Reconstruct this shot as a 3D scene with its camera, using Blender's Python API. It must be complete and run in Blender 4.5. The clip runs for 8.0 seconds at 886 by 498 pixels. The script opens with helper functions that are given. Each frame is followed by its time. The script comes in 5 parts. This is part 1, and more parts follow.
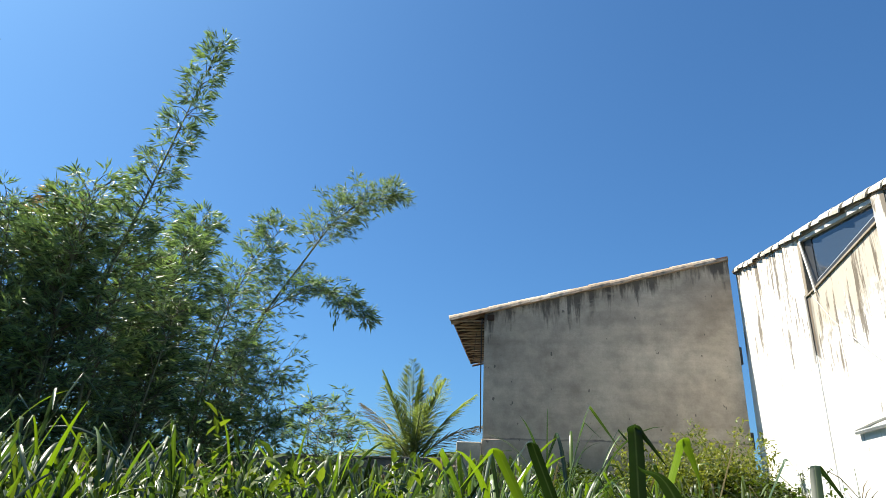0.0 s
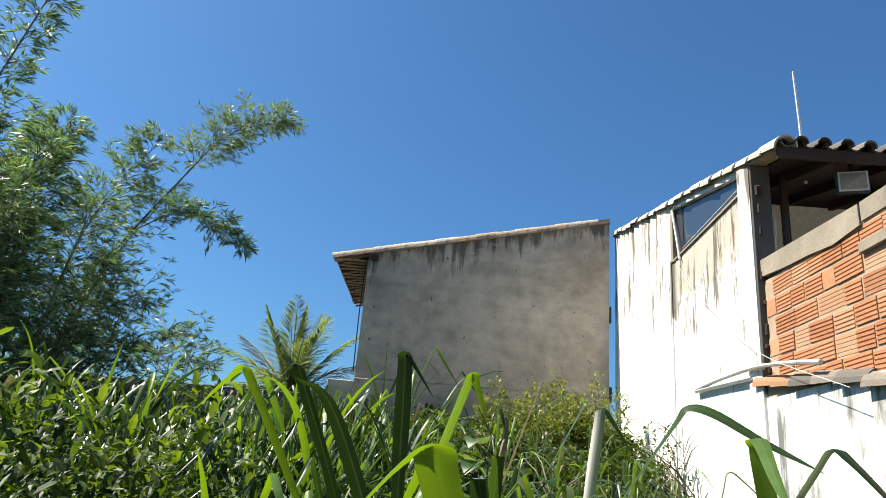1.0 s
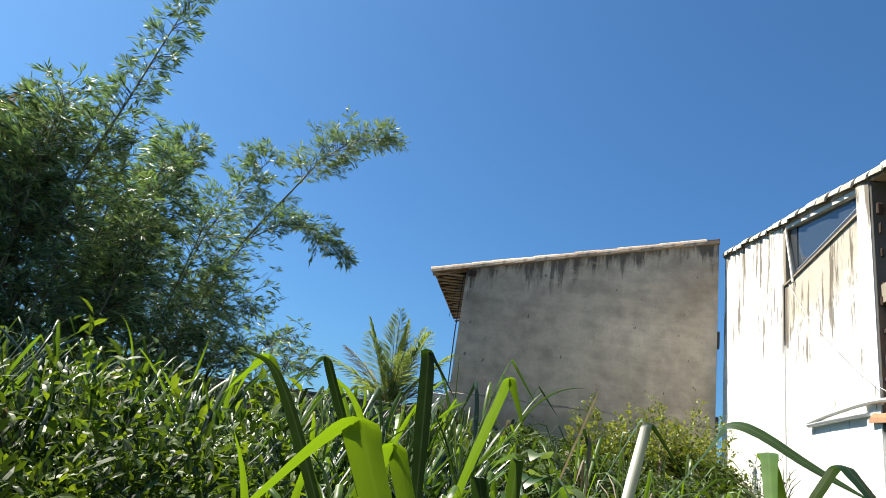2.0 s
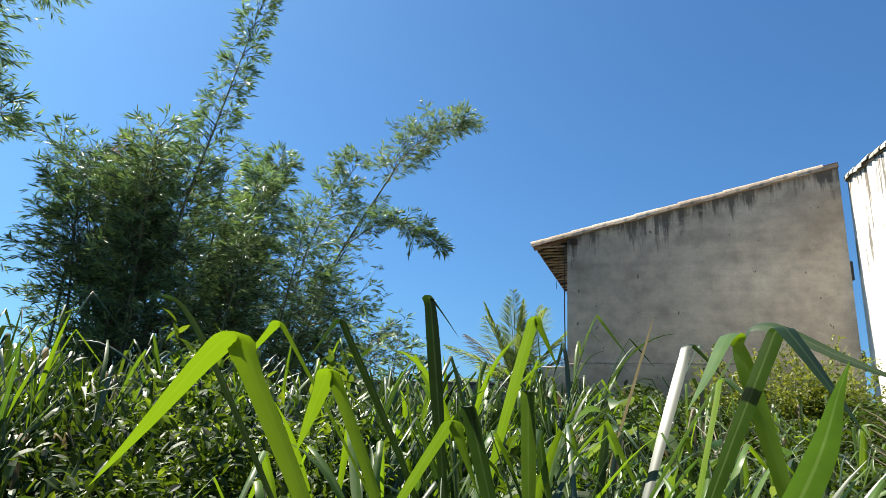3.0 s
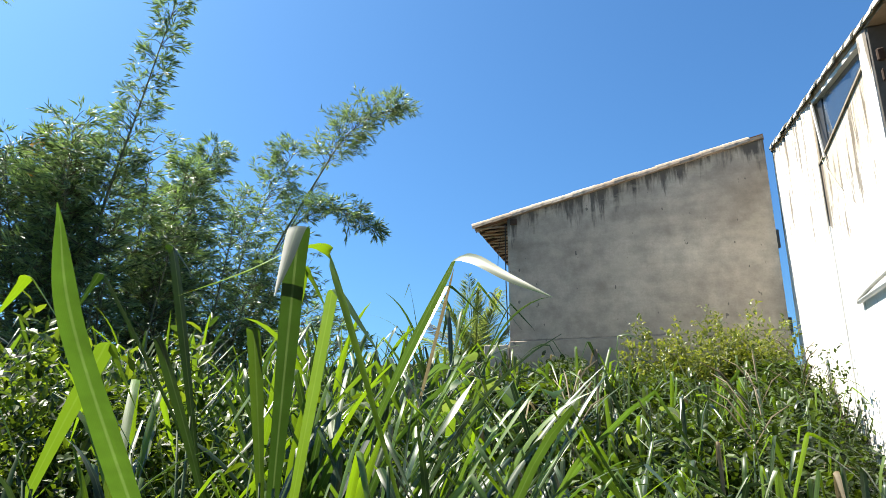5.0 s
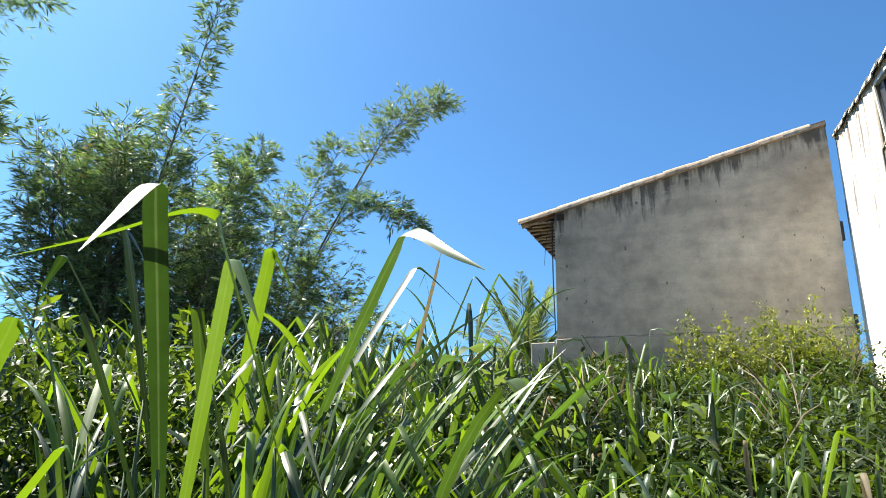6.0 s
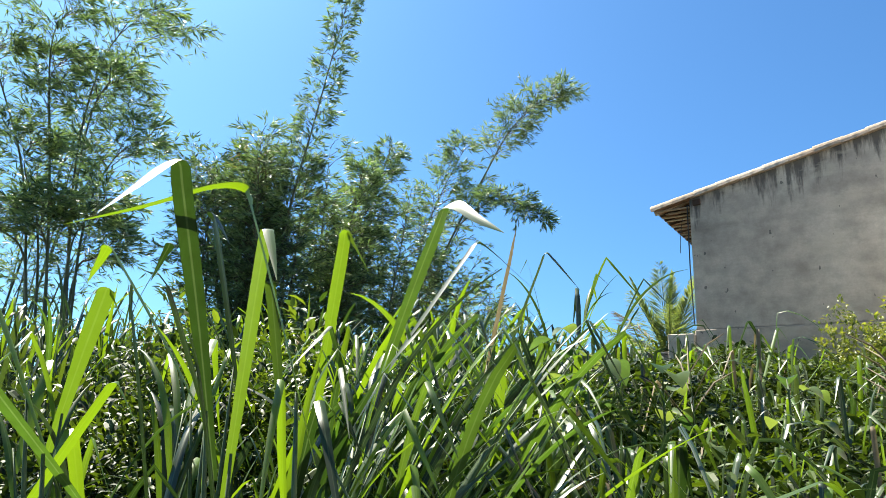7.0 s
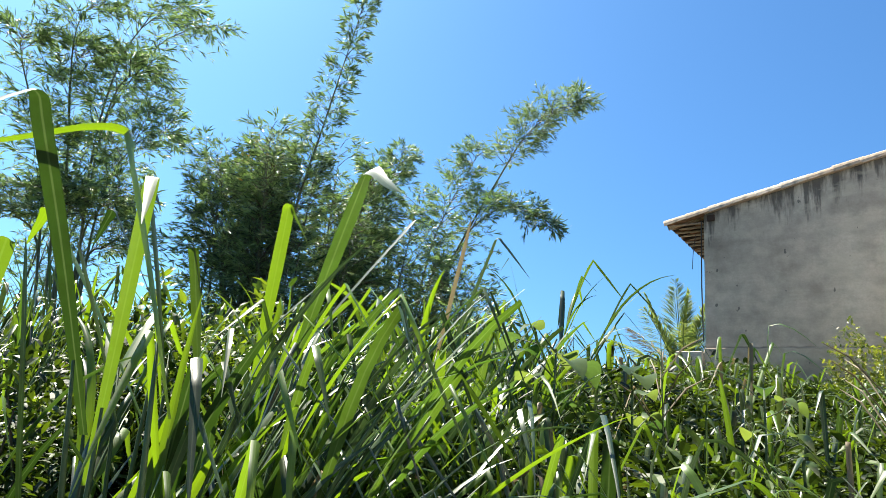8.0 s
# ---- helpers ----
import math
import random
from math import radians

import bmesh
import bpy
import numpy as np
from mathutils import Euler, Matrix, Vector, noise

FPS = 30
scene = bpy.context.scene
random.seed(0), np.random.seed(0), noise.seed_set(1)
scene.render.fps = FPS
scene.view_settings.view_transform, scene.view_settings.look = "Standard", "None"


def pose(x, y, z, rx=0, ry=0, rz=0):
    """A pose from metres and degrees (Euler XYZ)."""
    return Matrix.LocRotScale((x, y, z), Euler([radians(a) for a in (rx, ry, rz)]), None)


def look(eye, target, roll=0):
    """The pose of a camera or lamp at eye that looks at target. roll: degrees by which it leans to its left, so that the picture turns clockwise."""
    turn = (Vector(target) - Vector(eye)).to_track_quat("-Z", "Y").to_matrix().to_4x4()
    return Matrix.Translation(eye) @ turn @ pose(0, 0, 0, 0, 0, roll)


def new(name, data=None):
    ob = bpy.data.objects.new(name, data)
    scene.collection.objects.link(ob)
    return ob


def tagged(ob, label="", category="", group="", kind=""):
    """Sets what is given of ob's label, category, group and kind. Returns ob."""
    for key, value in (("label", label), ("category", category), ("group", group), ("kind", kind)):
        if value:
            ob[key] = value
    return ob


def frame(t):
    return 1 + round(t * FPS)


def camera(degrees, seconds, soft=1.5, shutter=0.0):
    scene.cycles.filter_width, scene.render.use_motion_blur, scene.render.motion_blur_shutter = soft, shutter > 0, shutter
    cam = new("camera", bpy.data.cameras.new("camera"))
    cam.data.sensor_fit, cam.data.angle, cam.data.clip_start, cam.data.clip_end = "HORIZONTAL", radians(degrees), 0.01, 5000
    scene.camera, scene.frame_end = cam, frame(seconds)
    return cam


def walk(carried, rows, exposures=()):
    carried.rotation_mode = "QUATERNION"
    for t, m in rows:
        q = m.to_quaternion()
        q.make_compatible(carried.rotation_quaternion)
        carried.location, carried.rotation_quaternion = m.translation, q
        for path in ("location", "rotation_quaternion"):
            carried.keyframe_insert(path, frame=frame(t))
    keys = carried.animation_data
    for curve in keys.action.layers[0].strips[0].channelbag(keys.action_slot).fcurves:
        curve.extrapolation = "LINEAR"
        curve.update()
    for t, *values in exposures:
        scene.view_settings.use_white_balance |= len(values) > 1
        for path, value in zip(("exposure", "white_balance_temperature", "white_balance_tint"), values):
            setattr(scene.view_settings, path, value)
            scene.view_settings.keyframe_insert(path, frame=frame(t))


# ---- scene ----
cam = camera(66.60, 8.0, soft=0.35)
PATH = [
    (0.0, pose(0.054, 0.135, 1.683, 112.66, -2.28, 7.91)),
    (0.2, pose(0.114, 0.199, 1.683, 112.42, -3.65, 4.03)),
    (0.5, pose(0.204, 0.294, 1.683, 112.22, -7.49, 0.06)),
    (0.7, pose(0.275, 0.322, 1.681, 110.35, -5.99, -2.22)),
    (1.0, pose(0.381, 0.365, 1.677, 108.64, -4.56, -1.56)),
    (1.2, pose(0.444, 0.357, 1.665, 108.10, -5.76, 1.72)),
    (2.3, pose(0.709, 0.446, 1.645, 109.51, -7.52, 8.87)),
    (2.5, pose(0.804, 0.497, 1.614, 108.34, -4.67, 12.75)),
    (2.7, pose(0.851, 0.497, 1.601, 107.92, -2.41, 15.16)),
    (3.0, pose(0.921, 0.496, 1.582, 106.85, -3.03, 18.90)),
    (3.2, pose(1.015, 0.483, 1.567, 105.81, -4.08, 20.55)),
    (3.5, pose(1.157, 0.464, 1.544, 104.95, -3.46, 16.79)),
    (3.7, pose(1.238, 0.470, 1.512, 105.56, -3.01, 15.73)),
    (4.0, pose(1.359, 0.479, 1.463, 102.91, -4.10, 13.71)),
    (4.2, pose(1.382, 0.519, 1.475, 102.34, -3.66, 14.49)),
    (4.5, pose(1.417, 0.578, 1.494, 104.29, -1.85, 14.88)),
    (4.7, pose(1.476, 0.598, 1.476, 105.86, -0.90, 18.37)),
    (5.0, pose(1.565, 0.628, 1.450, 106.06, -0.14, 17.49)),
    (5.2, pose(1.613, 0.649, 1.438, 105.94, -1.78, 19.79)),
    (6.3, pose(1.860, 0.868, 1.411, 106.10, -0.54, 24.61)),
    (6.5, pose(1.914, 0.866, 1.390, 106.36, -0.26, 27.62)),
    (6.7, pose(1.960, 0.881, 1.373, 106.53, -0.55, 31.87)),
    (7.0, pose(2.029, 0.904, 1.348, 105.35, -2.34, 34.48)),
    (7.2, pose(2.090, 0.936, 1.334, 103.70, -1.51, 34.81)),
    (7.5, pose(2.182, 0.985, 1.312, 102.59, -2.24, 33.20)),
    (7.7, pose(2.187, 1.042, 1.302, 103.50, -1.05, 33.45)),
    (8.0, pose(2.194, 1.127, 1.287, 106.14, -5.32, 35.61)),
]
walk(cam, PATH, [(0.0, 1.34), (1.0, 1.23), (2.6, 1.30), (3.0, 1.33), (3.4, 1.62), (4.0, 1.57), (8.0, 1.74)])

# ---- world, sun, exposure ----
SUN_AZ, SUN_EL = radians(-82), radians(56)      # measured from +y towards +x
sun_dir = Vector((math.sin(SUN_AZ) * math.cos(SUN_EL), math.cos(SUN_AZ) * math.cos(SUN_EL), math.sin(SUN_EL)))
world = bpy.data.worlds.new("world")
scene.world = world
world.use_nodes = True
wn = world.node_tree.nodes
sky = wn.new("ShaderNodeTexSky")
sky.sky_type, sky.sun_disc = "NISHITA", False
sky.sun_elevation, sky.sun_rotation = SUN_EL, SUN_AZ
sky.air_density, sky.dust_density, sky.ozone_density = 1.0, 1.6, 3.5
deep = wn.new("ShaderNodeMix")                  # a clear, deep blue tropical sky
deep.data_type, deep.blend_type = "RGBA", "MULTIPLY"
deep.inputs[0].default_value = 1.0
deep.inputs[7].default_value = (0.55, 0.98, 1.28, 1)
world.node_tree.links.new(sky.outputs[0], deep.inputs[6])
world.node_tree.links.new(deep.outputs[2], wn["Background"].inputs[0])
wn["Background"].inputs[1].default_value = 0.050
lamp = bpy.data.lights.new("sun", "SUN")
lamp.energy, lamp.angle, lamp.color = 5.0, radians(0.53), (1.0, 0.93, 0.80)
sun = new("sun", lamp)
sun.matrix_world = look(sun_dir * 60, (0, 0, 0))


# ---- materials ----
def nodes_of(name, rough=0.8):
    m = bpy.data.materials.new(name)
    m.use_nodes = True
    nt = m.node_tree
    b = nt.nodes["Principled BSDF"]
    b.inputs["Roughness"].default_value = rough
    return m, nt, b


def noise_tex(nt, scale, detail=4.0, vec=None, stretch=None, rough=0.6):
    n = nt.nodes.new("ShaderNodeTexNoise")
    n.inputs["Scale"].default_value, n.inputs["Detail"].default_value, n.inputs["Roughness"].default_value = scale, detail, rough
    if vec is not None:
        if stretch:
            mp = nt.nodes.new("ShaderNodeMapping")
            mp.inputs["Scale"].default_value = stretch
            nt.links.new(vec, mp.inputs[0])
            vec = mp.outputs[0]
        nt.links.new(vec, n.inputs["Vector"])
    return n.outputs["Fac"]


def ramp(nt, fac, stops):
    r = nt.nodes.new("ShaderNodeValToRGB")
    e = r.color_ramp.elements
    while len(e) < len(stops):
        e.new(0.5)
    for el, (p, c) in zip(e, stops):
        el.position = p
        el.color = (*c, 1) if len(c) == 3 else c
    nt.links.new(fac, r.inputs[0])
    return r.outputs[0]


def grey(v):
    return (v, v, v)


def mixed(nt, a, b, fac, mode="MIX"):
    m = nt.nodes.new("ShaderNodeMix")
    m.data_type, m.blend_type = "RGBA", mode
    for sock, v in ((m.inputs[6], a), (m.inputs[7], b), (m.inputs[0], fac)):
        if isinstance(v, (int, float)):
            sock.default_value = v
        elif isinstance(v, tuple):
            sock.default_value = (*v, 1)
        else:
            nt.links.new(v, sock)
    return m.outputs[2]


def math_node(nt, op, a, b=0.0, clamp=False):
    m = nt.nodes.new("ShaderNodeMath")
    m.operation, m.use_clamp = op, clamp
    for i, v in enumerate((a, b)):
        if isinstance(v, (int, float)):
            m.inputs[i].default_value = v
        else:
            nt.links.new(v, m.inputs[i])
    return m.outputs[0]


def bumped(nt, b, height, strength=0.3, distance=0.01):
    k = nt.nodes.new("ShaderNodeBump")
    k.inputs["Strength"].default_value, k.inputs["Distance"].default_value = strength, distance
    nt.links.new(height, k.inputs["Height"])
    nt.links.new(k.outputs[0], b.inputs["Normal"])


def coords(nt):
    t = nt.nodes.new("ShaderNodeTexCoord")
    s = nt.nodes.new("ShaderNodeSeparateXYZ")
    nt.links.new(t.outputs["Object"], s.inputs[0])
    return t.outputs["Object"], s.outputs


def plain(name, color, rough=0.7, vary=0.25, scale=12.0, metal=0.0, bump=0.2):
    """A surface of one colour with grain, blotches and fine relief."""
    m, nt, b = nodes_of(name, rough)
    v, _ = coords(nt)
    big, fine = noise_tex(nt, scale * 0.15, 4, v), noise_tex(nt, scale * 4, 5, v)
    dark = tuple(c * (1 - vary) for c in color)
    light = tuple(min(1, c * (1 + vary)) for c in color)
    c1 = ramp(nt, big, [(0.3, dark), (0.7, light)])
    c2 = mixed(nt, c1, ramp(nt, fine, [(0.3, grey(0.75)), (0.7, grey(1.15))]), 0.6, "MULTIPLY")
    nt.links.new(c2, b.inputs["Base Color"])
    b.inputs["Metallic"].default_value = metal
    bumped(nt, b, fine, bump, 0.004)
    return m


def leaf_material(name, dark, light, through_color, thick=0.4, gloss=0.42, rib=0.0, shine=0.6):
    """Living leaf: light comes through it, more through leaves picked at random, and it shines a little."""
    m, nt, b = nodes_of(name, gloss)
    b.inputs["Specular IOR Level"].default_value = shine
    out = nt.nodes["Material Output"]
    info, geo = nt.nodes.new("ShaderNodeObjectInfo"), nt.nodes.new("ShaderNodeNewGeometry")
    rnd = math_node(nt, "FRACT", math_node(nt, "ADD", info.outputs["Random"], geo.outputs["Random Per Island"]))
    v, _ = coords(nt)
    patch = noise_tex(nt, 1.3, 3, v)
    f = math_node(nt, "ADD", math_node(nt, "MULTIPLY", rnd, 0.6), math_node(nt, "MULTIPLY", patch, 0.4))
    col = ramp(nt, f, [(0.2, dark), (0.75, light)])
    if rib:
        uv = nt.nodes.new("ShaderNodeUVMap")
        s = nt.nodes.new("ShaderNodeSeparateXYZ")
        nt.links.new(uv.outputs[0], s.inputs[0])
        off = math_node(nt, "ABSOLUTE", math_node(nt, "SUBTRACT", s.outputs[0], 0.5))
        line = ramp(nt, off, [(0.03, grey(1.0)), (0.075, grey(0.0))])
        veins = math_node(nt, "SINE", math_node(nt, "MULTIPLY", s.outputs[0], 110.0))
        col = mixed(nt, col, mixed(nt, (1, 1, 1), (0.86, 0.88, 0.84), veins), 0.5, "MULTIPLY")
        col = mixed(nt, col, (0.26, 0.32, 0.15), math_node(nt, "MULTIPLY", line, rib))
    mottle = noise_tex(nt, 26.0, 4, v)
    col = mixed(nt, col, ramp(nt, mottle, [(0.3, grey(0.72)), (0.7, grey(1.22))]), 0.7, "MULTIPLY")
    nt.links.new(col, b.inputs["Base Color"])
    tr = nt.nodes.new("ShaderNodeBsdfTranslucent")
    tint = mixed(nt, mixed(nt, col, (1.8, 1.9, 1.5), 1.0, "MULTIPLY"), through_color, ramp(nt, rnd, [(0.30, grey(0.05)), (0.85, grey(0.9))]))
    nt.links.new(tint, tr.inputs[0])
    mx = nt.nodes.new("ShaderNodeMixShader")
    mx.inputs[0].default_value = thick
    nt.links.new(b.outputs[0], mx.inputs[1])
    nt.links.new(tr.outputs[0], mx.inputs[2])
    nt.links.new(mx.outputs[0], out.inputs["Surface"])
    return m


def render_material():
    """Old grey cement render: blotches, faint courses, black run-off under the sloping top."""
    m, nt, b = nodes_of("cement_render", 0.92)
    v, (x, y, z) = coords(nt)
    big = noise_tex(nt, 0.55, 5, v)
    mid = noise_tex(nt, 3.2, 6, v)
    fine = noise_tex(nt, 30, 6, v)
    col = ramp(nt, big, [(0.32, (0.325, 0.268, 0.208)), (0.5, (0.455, 0.380, 0.296)), (0.68, (0.58, 0.50, 0.39))])
    col = mixed(nt, col, ramp(nt, mid, [(0.34, grey(0.68)), (0.66, grey(1.20))]), 0.7, "MULTIPLY")
    band = noise_tex(nt, 1.0, 3, v, (0.25, 1, 5.0))
    col = mixed(nt, col, ramp(nt, band, [(0.35, grey(0.84)), (0.65, grey(1.12))]), 0.4, "MULTIPLY")
    col = mixed(nt, col, ramp(nt, fine, [(0.3, grey(0.85)), (0.7, grey(1.1))]), 0.5, "MULTIPLY")
    # run-off: thin dark tongues that start at the verge
    drop = math_node(nt, "SUBTRACT", math_node(nt, "ADD", math_node(nt, "MULTIPLY", x, 0.2253), 5.934), z)
    tongue = noise_tex(nt, 1.0, 5, v, (3.4, 1, 0.5), 0.66)
    wet = ramp(nt, math_node(nt, "SUBTRACT", tongue, math_node(nt, "MULTIPLY", drop, 0.34)), [(0.40, grey(0.0)), (0.50, grey(1.0))])
    col = mixed(nt, col, (0.050, 0.042, 0.034), math_node(nt, "MULTIPLY", wet, 0.80))
    long_run = ramp(nt, math_node(nt, "SUBTRACT", noise_tex(nt, 1.0, 4, v, (6.0, 1, 0.25), 0.6), math_node(nt, "MULTIPLY", drop, 0.16)), [(0.56, grey(0.0)), (0.63, grey(1.0))])
    col = mixed(nt, col, (0.07, 0.06, 0.05), math_node(nt, "MULTIPLY", long_run, 0.6))
    pale = ramp(nt, noise_tex(nt, 1.7, 4, v, (0.8, 1, 1.6)), [(0.56, grey(0.0)), (0.62, grey(1.0))])
    col = mixed(nt, col, (0.56, 0.48, 0.36), math_node(nt, "MULTIPLY", pale, 0.35))
    # darker towards the bottom, from a ragged edge near plinth height
    low = noise_tex(nt, 0.9, 4, v)
    lower_dark = ramp(nt, math_node(nt, "ADD", math_node(nt, "MULTIPLY", math_node(nt, "SUBTRACT", 3.3, z), 0.55), math_node(nt, "MULTIPLY", math_node(nt, "SUBTRACT", low, 0.5), 1.2)),
                [(0.0, grey(0.0)), (0.35, grey(1.0))])
    col = mixed(nt, col, (0.15, 0.155, 0.13), math_node(nt, "MULTIPLY", lower_dark, 0.55))
    pits = ramp(nt, noise_tex(nt, 5.5, 2, v, (1.6, 1, 0.8)), [(0.69, grey(0.0)), (0.715, grey(1.0))])
    col = mixed(nt, col, (0.06, 0.055, 0.05), math_node(nt, "MULTIPLY", pits, 0.7))
    # thin, broken dark line along the top of the plinth
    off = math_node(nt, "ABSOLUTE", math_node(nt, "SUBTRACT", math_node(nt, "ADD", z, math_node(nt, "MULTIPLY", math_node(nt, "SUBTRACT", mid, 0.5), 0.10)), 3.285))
    dark_line = math_node(nt, "MULTIPLY", ramp(nt, off, [(0.008, grey(1.0)), (0.03, grey(0.0))]), ramp(nt, big, [(0.4, grey(0.2)), (0.55, grey(1.0))]))
    col = mixed(nt, col, (0.05, 0.045, 0.04), math_node(nt, "MULTIPLY", dark_line, 0.75))
    nt.links.new(col, b.inputs["Base Color"])
    bumped(nt, b, math_node(nt, "ADD", math_node(nt, "MULTIPLY", mid, 0.6), math_node(nt, "MULTIPLY", fine, 0.4)), 0.5, 0.02)
    return m


def whitewash_material():
    """Lime-white wall with mould streaks that run down from the top."""
    m, nt, b = nodes_of("whitewash", 0.85)
    v, (x, y, z) = coords(nt)
    big, mid, fine = noise_tex(nt, 0.7, 5, v), noise_tex(nt, 5, 6, v), noise_tex(nt, 40, 5, v)
    col = ramp(nt, big, [(0.32, (0.68, 0.66, 0.61)), (0.6, (0.80, 0.79, 0.76))])
    col = mixed(nt, col, ramp(nt, fine, [(0.3, grey(0.9)), (0.7, grey(1.04))]), 0.6, "MULTIPLY")
    run = noise_tex(nt, 1.0, 6, v, (1, 4.5, 0.5), 0.68)
    drop = math_node(nt, "SUBTRACT", math_node(nt, "ADD", math_node(nt, "MULTIPLY", y, 0.223), 3.63), z)
    veil = ramp(nt, math_node(nt, "SUBTRACT", big, math_node(nt, "MULTIPLY", drop, 0.12)), [(0.28, grey(0.0)), (0.6, grey(1.0))])
    col = mixed(nt, col, (0.50, 0.41, 0.28), math_node(nt, "MULTIPLY", veil, 0.5))
    # bare cream plaster in the panel under the window, with a dirty lower edge
    edge = math_node(nt, "ADD", z, math_node(nt, "MULTIPLY", math_node(nt, "SUBTRACT", run, 0.5), 1.4))
    bay = math_node(nt, "MULTIPLY", math_node(nt, "LESS_THAN", y, 9.84), math_node(nt, "GREATER_THAN", y, 7.38))
    panel = math_node(nt, "MULTIPLY", ramp(nt, math_node(nt, "MULTIPLY", edge, 0.1), [(0.418, grey(0.0)), (0.445, grey(1.0))]), bay)
    col = mixed(nt, col, mixed(nt, (0.50, 0.43, 0.32), (0.27, 0.23, 0.175), mid), math_node(nt, "MULTIPLY", panel, 0.75))
    hem = ramp(nt, math_node(nt, "ABSOLUTE", math_node(nt, "SUBTRACT", edge, 4.28)), [(0.03, grey(1.0)), (0.16, grey(0.0))])
    spots = ramp(nt, mid, [(0.48, grey(0.0)), (0.6, grey(1.0))])
    col = mixed(nt, col, (0.15, 0.13, 0.10), math_node(nt, "MULTIPLY", math_node(nt, "MULTIPLY", hem, spots), math_node(nt, "MULTIPLY", bay, 0.7)))
    # thin brown runs from under the tiles, thick at the top and dying out below
    thin = noise_tex(nt, 1.0, 5, v, (1, 7.0, 0.9), 0.68)
    low = noise_tex(nt, 1.6, 3, v, (1, 1, 0.5))
    streak = ramp(nt, math_node(nt, "SUBTRACT", thin, math_node(nt, "ADD", math_node(nt, "MULTIPLY", drop, 0.055), math_node(nt, "MULTIPLY", math_node(nt, "SUBTRACT", 0.52, low), 0.5))), [(0.47, grey(0.0)), (0.55, grey(1.0))])
    col = mixed(nt, col, (0.085, 0.062, 0.038), math_node(nt, "MULTIPLY", streak, 0.86))
    lone = math_node(nt, "MULTIPLY", ramp(nt, noise_tex(nt, 1.0, 4, v, (1, 14.0, 2.2), 0.6), [(0.67, grey(0.0)), (0.72, grey(1.0))]), math_node(nt, "LESS_THAN", drop, 2.6))
    col = mixed(nt, col, (0.12, 0.09, 0.06), math_node(nt, "MULTIPLY", lone, 0.75))
    # black mould on the stretch below the coping
    mould = noise_tex(nt, 1.0, 6, v, (1, 2.4, 0.5), 0.7)
    place = math_node(nt, "MULTIPLY", math_node(nt, "LESS_THAN", y, 6.9), math_node(nt, "LESS_THAN", z, 2.75))
    col = mixed(nt, col, (0.07, 0.068, 0.06), math_node(nt, "MULTIPLY", math_node(nt, "MULTIPLY", ramp(nt, mould, [(0.48, grey(0.0)), (0.60, grey(1.0))]), place), 0.85))
    # the joint beside the window: a black patch at its head and a brown crack all the way down
    off = math_node(nt, "ABSOLUTE", math_node(nt, "SUBTRACT", y, math_node(nt, "ADD", 9.78, math_node(nt, "MULTIPLY", math_node(nt, "SUBTRACT", run, 0.5), 0.45))))
    patch = math_node(nt, "MULTIPLY", ramp(nt, off, [(0.06, grey(1.0)), (0.17, grey(0.0))]), math_node(nt, "MULTIPLY", math_node(nt, "GREATER_THAN", edge, 4.05), math_node(nt, "LESS_THAN", z, 4.98)))
    col = mixed(nt, col, (0.075, 0.062, 0.048), math_node(nt, "MULTIPLY", patch, 0.88))
    line = math_node(nt, "ABSOLUTE", math_node(nt, "SUBTRACT", y, math_node(nt, "ADD", 9.79, math_node(nt, "MULTIPLY", math_node(nt, "SUBTRACT", mid, 0.5), 0.12))))
    dark_line = math_node(nt, "MULTIPLY", ramp(nt, line, [(0.012, grey(1.0)), (0.035, grey(0.0))]), ramp(nt, run, [(0.44, grey(0.0)), (0.54, grey(1.0))]))
    col = mixed(nt, col, (0.16, 0.11, 0.07), math_node(nt, "MULTIPLY", dark_line, 0.8))
    nt.links.new(col, b.inputs["Base Color"])
    bumped(nt, b, math_node(nt, "ADD", mid, math_node(nt, "MULTIPLY", fine, 0.5)), 0.16, 0.012)
    return m


def brick_material():
    m, nt, b = nodes_of("hollow_brick", 0.85)
    v, _ = coords(nt)
    info = nt.nodes.new("ShaderNodeObjectInfo")
    col = ramp(nt, info.outputs["Random"], [(0.0, (0.36, 0.142, 0.058)), (0.5, (0.44, 0.195, 0.088)), (1.0, (0.49, 0.265, 0.145))])
    fine = noise_tex(nt, 45, 5, v)
    dust = ramp(nt, noise_tex(nt, 7, 5, v), [(0.52, grey(0.0)), (0.72, grey(1.0))])
    col = mixed(nt, col, ramp(nt, fine, [(0.3, grey(0.78)), (0.7, grey(1.12))]), 0.6, "MULTIPLY")
    col = mixed(nt, col, (0.46, 0.36, 0.27), math_node(nt, "MULTIPLY", dust, 0.45))
    nt.links.new(col, b.inputs["Base Color"])
    bumped(nt, b, fine, 0.4, 0.003)
    return m


